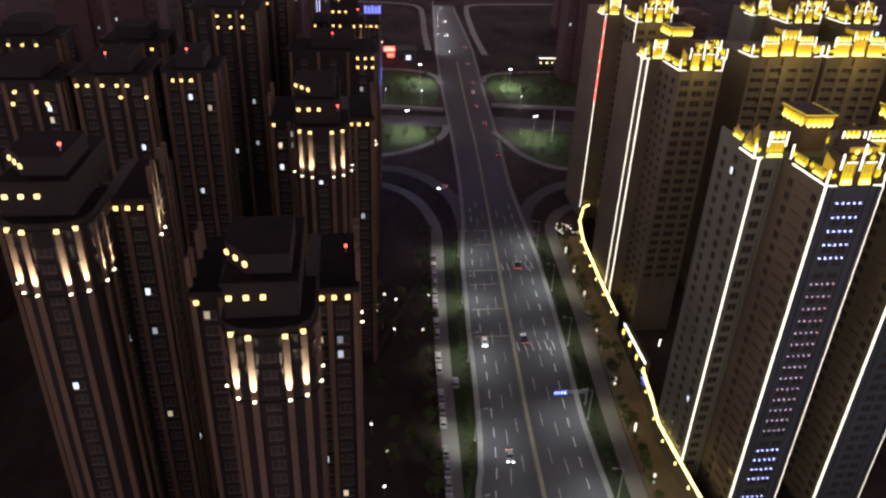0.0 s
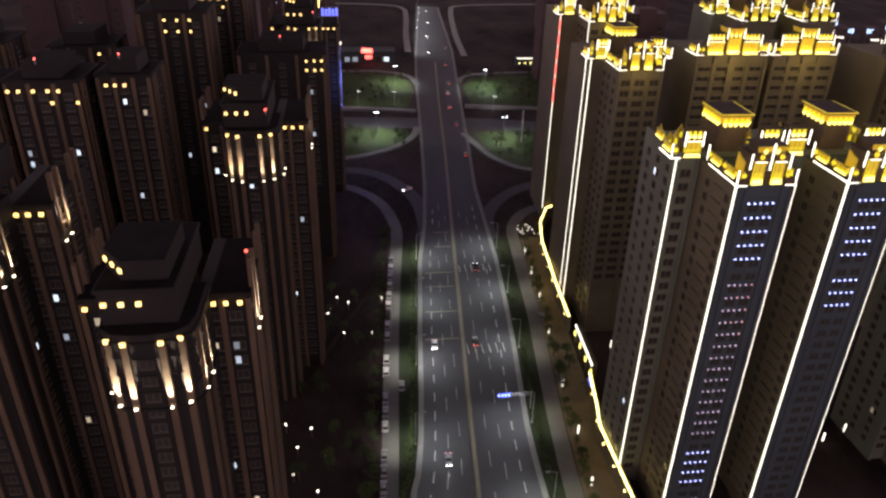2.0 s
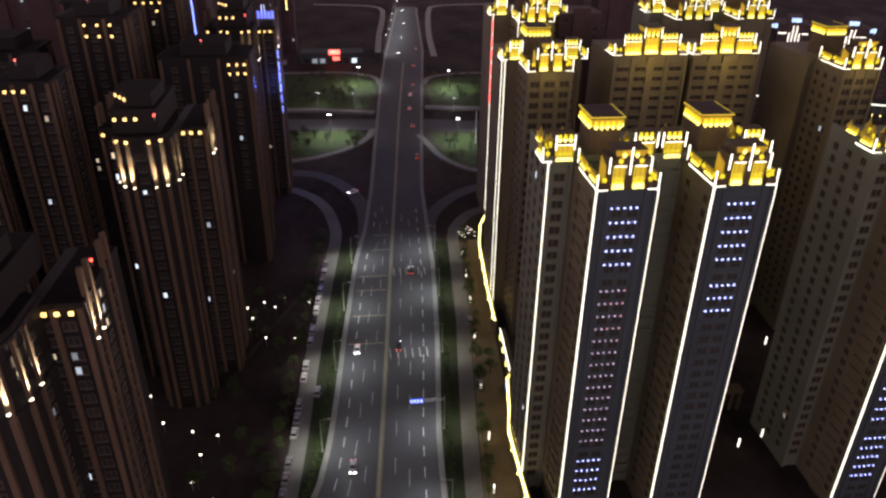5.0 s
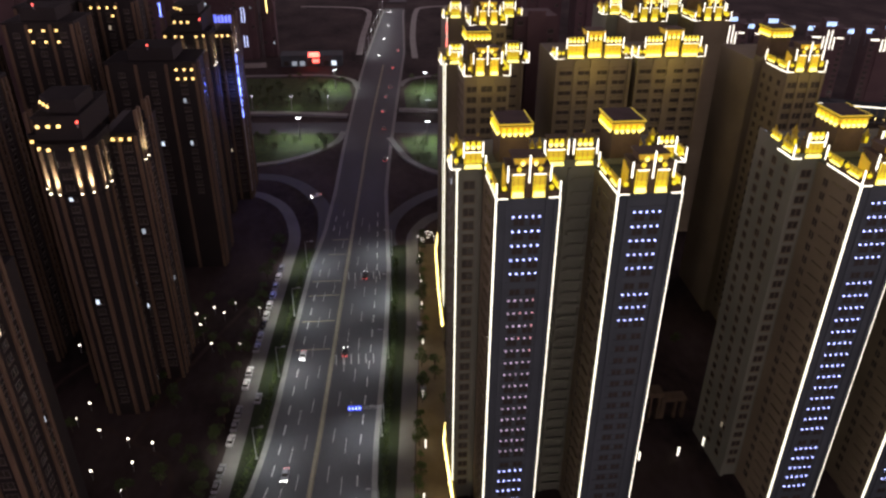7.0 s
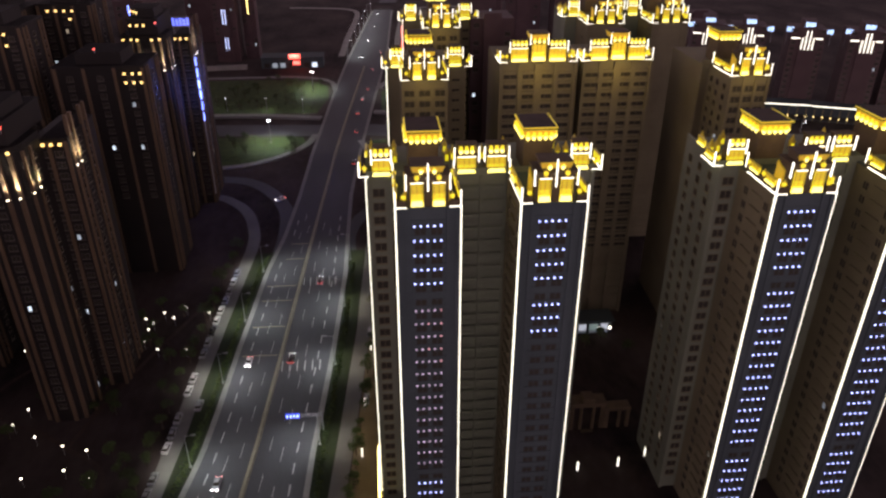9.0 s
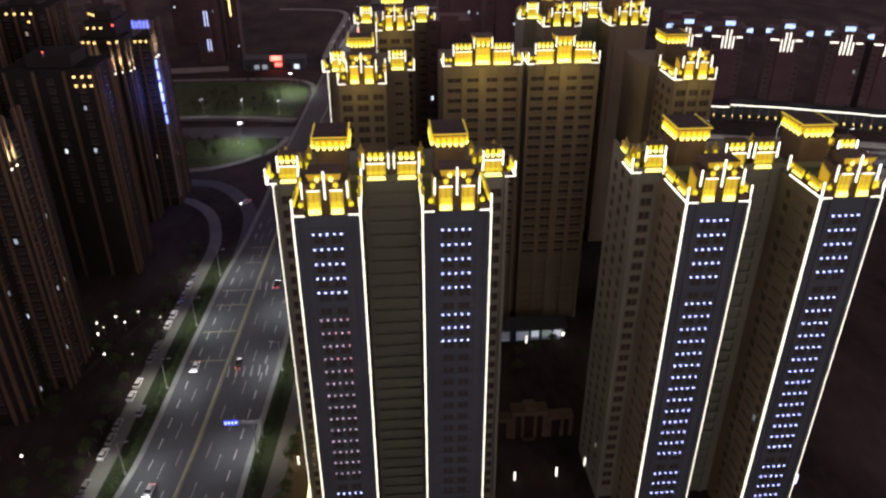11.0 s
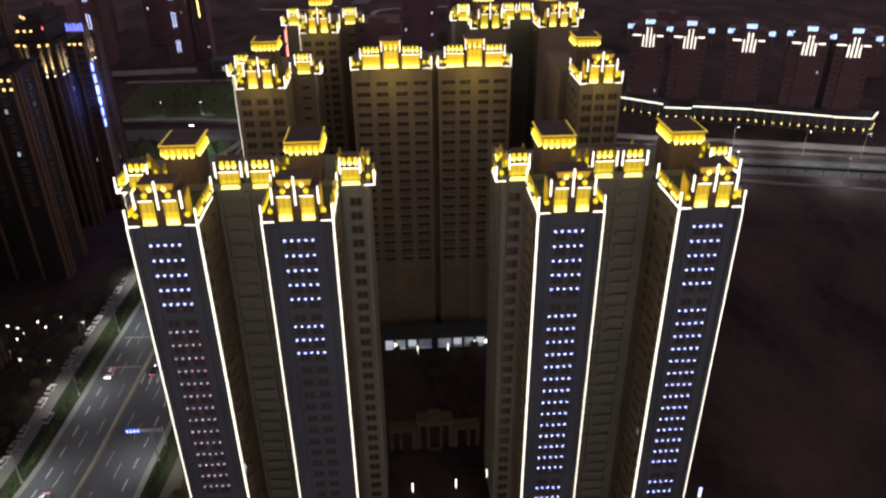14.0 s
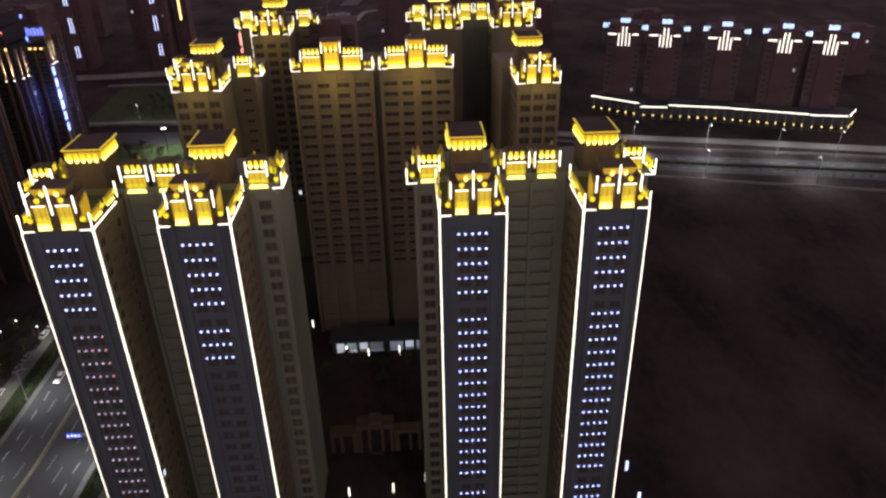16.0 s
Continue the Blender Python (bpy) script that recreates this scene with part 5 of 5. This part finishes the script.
# ---------------------------------------------------------------- cars
def car_meshes():
    body = MB()
    prof = [(-2.2, 0.35), (2.2, 0.35), (2.25, 0.7), (2.1, 0.85), (1.2, 0.95), (-2.0, 0.98), (-2.25, 0.75)]
    n = len(prof)
    v = [(s * 0.88, y, z) for s in (-1, 1) for y, z in prof]
    body.add(v, [tuple(range(n)), tuple(range(2 * n - 1, n - 1, -1))] + [(i, n + i, n + (i + 1) % n, (i + 1) % n) for i in range(n)])
    cab = MB()
    cab.add([(-0.78, -1.7, 0.96), (0.78, -1.7, 0.96), (0.78, 1.1, 0.93), (-0.78, 1.1, 0.93), (-0.62, -1.15, 1.45), (0.62, -1.15, 1.45), (0.62, 0.3, 1.45), (-0.62, 0.3, 1.45)],
            [(0, 1, 5, 4), (1, 2, 6, 5), (2, 3, 7, 6), (3, 0, 4, 7)], 0)
    cab.add([(-0.62, -1.15, 1.45), (0.62, -1.15, 1.45), (0.62, 0.3, 1.45), (-0.62, 0.3, 1.45), (-0.5, -1.0, 1.5), (0.5, -1.0, 1.5), (0.5, 0.15, 1.5), (-0.5, 0.15, 1.5)],
            [(4, 5, 6, 7), (0, 1, 5, 4), (1, 2, 6, 5), (2, 3, 7, 6), (3, 0, 4, 7)], 1)
    wheel = MB().tube((-0.11, 0, 0), (0.11, 0, 0), 0.33, 0.33, 12, 0).tube((-0.12, 0, 0), (0.12, 0, 0), 0.18, 0.18, 8, 1)
    return body, cab, wheel.mesh("wheel", [BLACK, METAL])


CAR_BODY, CAR_CAB, WHEEL = car_meshes()
PAINTS = [paint("white_car_paint", (0.75, 0.75, 0.74), 0.25), paint("silver_car_paint", (0.45, 0.46, 0.48), 0.25, 0.5), paint("black_car_paint", (0.02, 0.02, 0.022), 0.2), paint("red_car_paint", (0.35, 0.03, 0.02), 0.25)]
COLOURS = ("white", "silver", "black", "red")
CAR_BODIES = [CAR_BODY.mesh("body", [p]) for p in PAINTS]
CAR_CABS = [CAR_CAB.mesh("cabin", [GLASS, p]) for p in PAINTS]
HEADLAMP, TAILLAMP = glow("headlamp_lens", (1.0, 0.97, 0.9), 16), glow("tail_lamp_lens", (1.0, 0.05, 0.03), 2.2)
HEAD_M = MB().bev(-0.28, 0.28, -0.06, 0.06, -0.1, 0.1, 0.03).mesh("headlamp", [HEADLAMP])
TAIL_M = MB().bev(-0.26, 0.26, -0.06, 0.06, -0.1, 0.1, 0.03).mesh("tail_lamp", [TAILLAMP])
DULL_M = MB().bev(-0.26, 0.26, -0.05, 0.05, -0.1, 0.1, 0.03).mesh("headlamp", [METAL])


def car(x, y, colour, lit, heading, group, where, beam=False):
    """A saloon car. heading: degrees its nose is turned from +y, to the left."""
    zc = ground(y) + 0.08
    t = thing("car", (x, y, zc), f"{COLOURS[colour]} saloon car {where}", "car", group)
    t.rotation_euler = Euler((math.atan(13 / 190) * (1 if abs(heading) < 90 else -1) if 175 < y < 365 else 0, 0, radians(heading)))
    part("body", CAR_BODIES[colour], None, t)
    part("cabin", CAR_CABS[colour], None, t)
    for sx in (-0.8, 0.8):
        for sy in (-1.35, 1.35):
            part("wheel", WHEEL, None, t, "", (sx, sy, 0.33))
        part("headlamp", HEAD_M if lit else DULL_M, None, t, "", (sx * 0.75, 2.24, 0.68))
        part("tail_lamp", TAIL_M if lit else DULL_M, None, t, "", (sx * 0.75, -2.24, 0.78))
    if beam:
        a = radians(heading)
        d = Vector((-math.sin(a), math.cos(a), 0))
        p = Vector((x, y, zc + 0.7)) + d * 2.5
        lamp("SPOT", "headlight", tuple(p), 1400, (0.95, 0.97, 1), tuple(p + d * 12 - Vector((0, 0, 1.0))), 0.1, 40, 0.6)


for k, (x, y, c, hd) in enumerate(((66.2, 254, 2, -5), (58.8, 210.4, 2, -5), (45.6, 209.8, 0, 175), (43.3, 159.6, 1, 175), (46.6, 318, 0, 120))):
    car(x, y, c, True, hd, "moving cars", "on the road with its lamps lit", beam=hd > 90)
for x, y, hd in ((81.5, 545, 174), (86.2, 592, 174), (91.5, 640, 174), (94.6, 557, -6), (88.9, 512, -6), (85.2, 469, -6), (81.9, 449, -6), (79.3, 423, -6), (78.6, 394, -6), (77.5, 352, -6), (107.3, 320, -70), (95, 690, 174)):
    car(x, y, rng.choice((0, 1, 2)), True, hd, "moving cars", "on the road with its lamps lit")
yy = 128.0
while yy < 262:
    if rng.random() < 0.86:
        car(lerp(SIDE_W[:7], yy) - 1.5, yy, rng.choice((0, 0, 1, 1, 2)), False, -4, "parked cars", "parked along the service road")
    yy += 5.8
for x, y in ((83.5, 222), (82.0, 190), (33.4, 191)):
    car(x, y, 1, False, -4, "parked cars", "parked along the service road")

# ---------------------------------------------------------------- trees
def tree_meshes(seed, h, r, leaves):
    """Trunk with limbs, and a crown of leaf sprays in uneven clumps."""
    q = random.Random(seed)
    tr = MB().tube((0, 0, -0.2), (0, 0, h * 0.55), 0.16, 0.09, 7)
    clumps = []
    for k in range(7):
        a, e = q.uniform(0, 6.28), q.uniform(0.3, 1.1)
        tip = (r * 0.65 * math.cos(a) * math.cos(e), r * 0.65 * math.sin(a) * math.cos(e), h * 0.5 + r * 0.9 * math.sin(e))
        tr.tube((0, 0, h * q.uniform(0.35, 0.52)), tip, 0.07, 0.02, 5)
        clumps.append((tip, r * q.uniform(0.35, 0.55)))
    clumps.append(((0, 0, h * 0.85), r * 0.5))
    lf = MB()
    for k in range(leaves):
        (cx, cy, cz), cr = q.choice(clumps)
        d = Vector((q.gauss(0, 1), q.gauss(0, 1), q.gauss(0, 0.8))).normalized() * cr * q.uniform(0.5, 1.1)
        p = Vector((cx, cy, cz)) + d
        u = Vector((q.gauss(0, 1), q.gauss(0, 1), q.gauss(0, 0.4))).normalized()
        w = u.cross(Vector((q.gauss(0, 0.4), q.gauss(0, 0.4), 1))).normalized()
        s = q.uniform(0.16, 0.36)
        lf.add([tuple(p - u * s), tuple(p + w * s * 0.6), tuple(p + u * s), tuple(p - w * s * 0.6)], [(0, 1, 2, 3)])
    return tr, lf


BARK = surface("bark", (0.05, 0.035, 0.025), (0.10, 0.075, 0.05), 0.9, 1.0, 8.0, 0.4)
TREES = []
for seed, h, r, n in ((1, 6.0, 2.4, 420), (2, 5.0, 1.9, 340), (3, 7.0, 2.7, 480)):
    a, b = tree_meshes(seed, h, r, n)
    TREES.append((a.mesh("trunk", [BARK]), b.mesh("crown", [SHRUB])))


def tree(x, y, k, s, group, label):
    t = thing("tree", (x, y, ground(y) + 0.1), label, "tree", group)
    t.scale = (s, s, s)
    t.rotation_euler = (0, 0, rng.uniform(0, 6.28))
    part("trunk", TREES[k][0], None, t)
    part("crown", TREES[k][1], None, t)


for k in range(26):
    y = 140 + 5.6 * k
    tree(lerp(SIDE_E[:7], y) + 3.4 + rng.uniform(-0.4, 0.6), y + rng.uniform(-1, 1), k % 3, rng.uniform(0.6, 0.95), "trees along the walk", "small dark leafy street tree beside the walk")
for k in range(24):
    y = 110 + 7.2 * k
    tree(lerp(SIDE_W[:7], y) - 4.6 + rng.uniform(-0.8, 0.5), y + rng.uniform(-1, 1), k % 3, rng.uniform(0.7, 1.1), "trees along the service road", "dark leafy tree beside the parked cars")
for x0, x1, y0, y1, n in ((0, 50, 360, 386, 26), (92, 132, 346, 376, 26), (0, 60, 430, 490, 44), (95, 148, 424, 484, 44)):
    for k in range(n):
        tree(rng.uniform(x0, x1), rng.uniform(y0, y1), k % 3, rng.uniform(0.55, 1.0), "junction trees", "small green tree on the lit junction lawn")
for x, y in ((82, 192), (86.0, 195.5), (86.5, 201), (88.0, 183), (134, 211), (139, 209), (145, 207), (152, 209), (158, 212), (145, 200), (128, 205), (165, 205)):
    tree(x, y, 0, 0.9, "courtyard trees", "small dark leafy tree in the courtyard")
for k in range(34):
    tree(rng.uniform(-28, 22), rng.uniform(145, 250), k % 3, rng.uniform(0.7, 1.2), "garden trees", "dark leafy tree in the unlit garden")
for k in range(16):
    tree(258 + 7.5 * k, 334 + 18 - 1.65 * k - 9 + rng.uniform(-0.5, 0.5) - 0.2 * k, k % 3, 0.5, "median shrubs", "small dark shrub beside the crossing road")

# hedge along the verges
for a, b in ((lambda y: rl(y) - 3.4, (112, 272)), (lambda y: rr(y) + 3.4, (150, 266))):
    hb = MB()
    q = random.Random(5)
    for k in range(1500):
        y = q.uniform(*b)
        x = a(y) + q.gauss(0, 0.5)
        p = Vector((x, y, ground(y) + q.uniform(0.1, 1.0)))
        u = Vector((q.gauss(0, 1), q.gauss(0, 1), q.gauss(0, 1))).normalized()
        w = u.orthogonal().normalized()
        s = q.uniform(0.15, 0.35)
        hb.add([tuple(p - u * s), tuple(p + w * s), tuple(p + u * s), tuple(p - w * s)], [(0, 1, 2, 3)])
    tagged(part("hedge", hb.lay(), SHRUB), "low dark hedge along the planted verge", "hedge", kind="stuff")

# ---------------------------------------------------------------- garden lamps, light posts
GL_POST = MB().tube((0, 0, 0), (0, 0, 2.9), 0.06, 0.05, 6).mesh("post", [METAL])
GL_GLOBE = MB().ball((0, 0, 3.1), 0.3, 8, 6).mesh("globe", [YARD])
lampspots = [(-22.1, 189.3), (-13.8, 190.2), (-15.8, 184), (-8.3, 178.9), (0.2, 174.9), (7.2, 172.7), (3.6, 165.4), (10.9, 161.9), (6.2, 232.8), (9.9, 231.6), (18.9, 231.5), (9.6, 215.6), (17, 215),
             (26, 214.2), (-6.3, 163.2), (2.9, 155.5), (-16.6, 169.4), (15.2, 234.7), (21.9, 237), (30.2, 233.5), (12, 225.6), (12.8, 229), (11.9, 219.5), (-30, 230.5), (-24, 217.4), (9.1, 149), (-31.5, 181), (-24.9, 177.3), (-12.8, 163.8), (-42, 241)]
for x, y in lampspots:
    t = thing("garden_lamp", (x, y, ground(y)), "small warm globe lamp on a post in the garden", "garden lamp", "garden lamps")
    part("post", GL_POST, None, t)
    part("globe", GL_GLOBE, None, t)
LP_BASE = MB().bev(-0.2, 0.2, -0.2, 0.2, 0, 0.4, 0.04).mesh("base", [METAL])
LP_TUBE = MB().box(-0.16, 0.16, -0.16, 0.16, 0.4, 3.0).box(-0.2, 0.2, -0.2, 0.2, 3.0, 3.1).mesh("light_tube", [BAR])
for x, y in ((102, 204), (109.4, 203.6), (115, 218.6), (121.3, 230), (137.2, 156.5), (148.3, 157.2), (140.2, 213.7), (149.9, 214.5), (177.6, 201.3), (167.9, 168.6), (156.6, 160.3), (187.4, 207.2), (83.7, 213), (86, 248.7), (80.7, 166.8),
             (78.6, 147), (81.6, 187), (85.0, 232), (88.7, 277.5), (86.4, 262)):
    t = thing("light_post", (x, y, ground(y) + 0.1), "slender white light column standing on the paving", "light post", "light posts")
    part("base", LP_BASE, None, t)
    part("light_tube", LP_TUBE, None, t)
q = random.Random(9)
for k in range(14):
    x, y = 89 + q.uniform(-1.5, 7), 276 + q.uniform(0, 9)
    t = thing("ground_lamp", (x, y, ground(y) + 0.14), "small white lamp set on the forecourt paving", "ground lamp", "forecourt lamps")
    part("body", MB().tube((0, 0, 0), (0, 0, 0.35), 0.22, 0.18, 8), METAL, t)
    part("lens", MB().ball((0, 0, 0.45), 0.16), YARD, t)

# ---------------------------------------------------------------- gate between the shop rows
t = thing("entrance_gate", (91.5, 198, ground(198)), "stone entrance gate with a white light strip and gold lamps", "gate")
gx = lambda y: lerp(GATE, y) - 91.5
for y in (187.9, 194.5, 201.5, 208.4):
    part("gate_pillar", MB().bev(gx(y) - 0.7, gx(y) + 0.7, y - 198.7, y - 197.3, -1, 6.4, 0.1), STONE, t)
    part("gold_lamp", MB().bev(gx(y) - 1.1, gx(y) - 0.7, y - 198.4, y - 197.6, 3.2, 5.0, 0.05), GOLDHOT, t)
gb, gs = MB(), MB()
for ya, yb in ((187.4, 201.5), (201.5, 208.9)):
    for mbx, x0, x1, z0, z1 in ((gb, -0.8, 0.8, 6.4, 7.2), (gs, -1.05, -0.75, 6.6, 7.3)):
        mbx.add([(gx(y) + x, y - 198, z) for z in (z0, z1) for y, x in ((ya, x0), (yb, x0), (yb, x1), (ya, x1))], [(3, 2, 1, 0), (4, 5, 6, 7), (0, 1, 5, 4), (1, 2, 6, 5), (2, 3, 7, 6), (3, 0, 4, 7)])
part("lintel", gb, STONE, t)
part("light_strip", gs, BAR, t, "white light strip on the lintel")
part("blue_sign", MB().bev(-3.2, -2.9, -15.6, -13.0, 2.6, 4.2), BLUESIGN, t, "small blue sign panel")

# clubhouse in the courtyard with lit glass front
PANE_LIT = {k: glow(f"{k}_lit_glass", c, e, (0.3, 0.3, 0.3)) for k, c, e in (("white", (0.82, 0.86, 1.0), 0.5), ("teal", (0.42, 0.62, 0.60), 0.26), ("blue", (0.36, 0.44, 0.62), 0.22), ("dim", (0.30, 0.38, 0.5), 0.10))}
t = thing("clubhouse", (145.7, 208.6, 3.2), "low clubhouse with pale lit glass front in the courtyard", "clubhouse", shift=(0, 0, 0))
part("block", MB().box(-17.5, 17.5, 0.4, 6.5, -3, 6.6).box(-18, 18, -0.8, 6.5, 6.6, 7.2), STONE_D, t)
for k, (x, w, lo, hi) in enumerate(((-14.8, 2.6, "white", "white"), (-11.2, 3.0, "white", "teal"), (-7.4, 2.6, "dim", "white"), (-3.2, 4.2, "blue", "dim"), (3.2, 4.2, "blue", "blue"), (7.4, 2.6, "dim", "white"), (11.2, 3.0, "dim", "teal"), (14.8, 2.6, "blue", "white"))):
    g = part("glass_front", MB().ring(x - w / 2 - 0.12, x + w / 2 + 0.12, -0.1, 5.6, 0.12, 0.16, 0.4), FRAME, t, "tall framed glass front")
    part("pane", MB().box(x - w / 2, x + w / 2, 0.28, 0.36, 0.05, 2.7), PANE_LIT[lo], g)
    part("pane", MB().box(x - w / 2, x + w / 2, 0.28, 0.36, 2.9, 5.45), PANE_LIT[hi], g)
    part("column", MB().bev(x - w / 2 - 0.75, x - w / 2 - 0.2, -0.4, 0.4, -3, 6.6), STONE_D, t)
for x in (-12.9, 12.9, 16.6):
    part("wall_lamp", MB().bev(x - 0.25, x + 0.25, -0.7, -0.4, 3.6, 4.7, 0.05), YARD, t, "warm wall lamp")
t = thing("colonnade", (143.3, 166.5, 0.8), "unlit stone gateway with tall pillars across the courtyard", "colonnade", shift=(0, 0, 0))
part("roof", MB().box(-12.4, -4.9, 0, 3.4, 7.0, 8.0).box(4.9, 12.4, 0, 3.4, 7.0, 8.0).box(-5.0, 5.0, -0.4, 3.8, 9.2, 10.6).box(-1.6, 1.6, -0.2, 3.6, 10.6, 11.8), DARKSTONE, t)
for x, w, h in ((-11.9, 0.8, 7.0), (-9.4, 0.7, 7.0), (-5.6, 1.4, 7.0), (-4.3, 0.8, 9.2), (-1.8, 0.7, 9.2), (1.8, 0.7, 9.2), (4.3, 0.8, 9.2), (5.6, 1.4, 7.0), (9.4, 0.7, 7.0), (11.9, 0.8, 7.0)):
    part("pillar", MB().bev(x - w / 2, x + w / 2, 0.2, 1.1, -2, h, 0.05).box(x - w / 2 - 0.12, x + w / 2 + 0.12, 0.1, 1.2, -2, 0.7), DARKSTONE, t)
part("step", MB().bev(-1.9, 1.9, -1.2, 0.4, -2, 0.8, 0.1), DARKSTONE, t)

# cold light columns beside the open field
for x, y in ((209.3, 149.6), (209.0, 160.6), (208.6, 172.0)):
    t = thing("light_post", (x, y, ground(y)), "cold blue-white light column at the field's edge", "light post", "field light posts")
    part("base", LP_BASE, None, t)
    part("light_tube", MB().box(-0.28, 0.28, -0.2, 0.2, 0.4, 3.4), COLDBAR, t)

# blue road sign on its arm
t = thing("road_sign", (67.6, 178.7, ground(178.7)), "blue lit direction sign on an arm over the lanes", "road sign")
part("post", MB().tube((2.2, 0, 0), (2.2, 0, 7), 0.18, 0.14, 8), METAL, t)
part("arm", MB().tube((2.2, 0, 6.2), (-7.8, 0, 6.2), 0.12, 0.08, 6).tube((2.2, 0, 5.4), (-7.8, 0, 5.6), 0.1, 0.07, 6), METAL, t)
sg = part("sign_board", MB().bev(-7.9, -3.9, -0.22, -0.1, 4.9, 7.0, 0.04), paint("blue_sign_paint", (0.02, 0.04, 0.45), 0.4), t, "blue sign board")
for k in range(4):
    part("sign_bar", MB().box(-7.6 + 0.95 * k, -7.15 + 0.95 * k, -0.27, -0.23, 5.5, 6.3), BLUEBAR, sg)
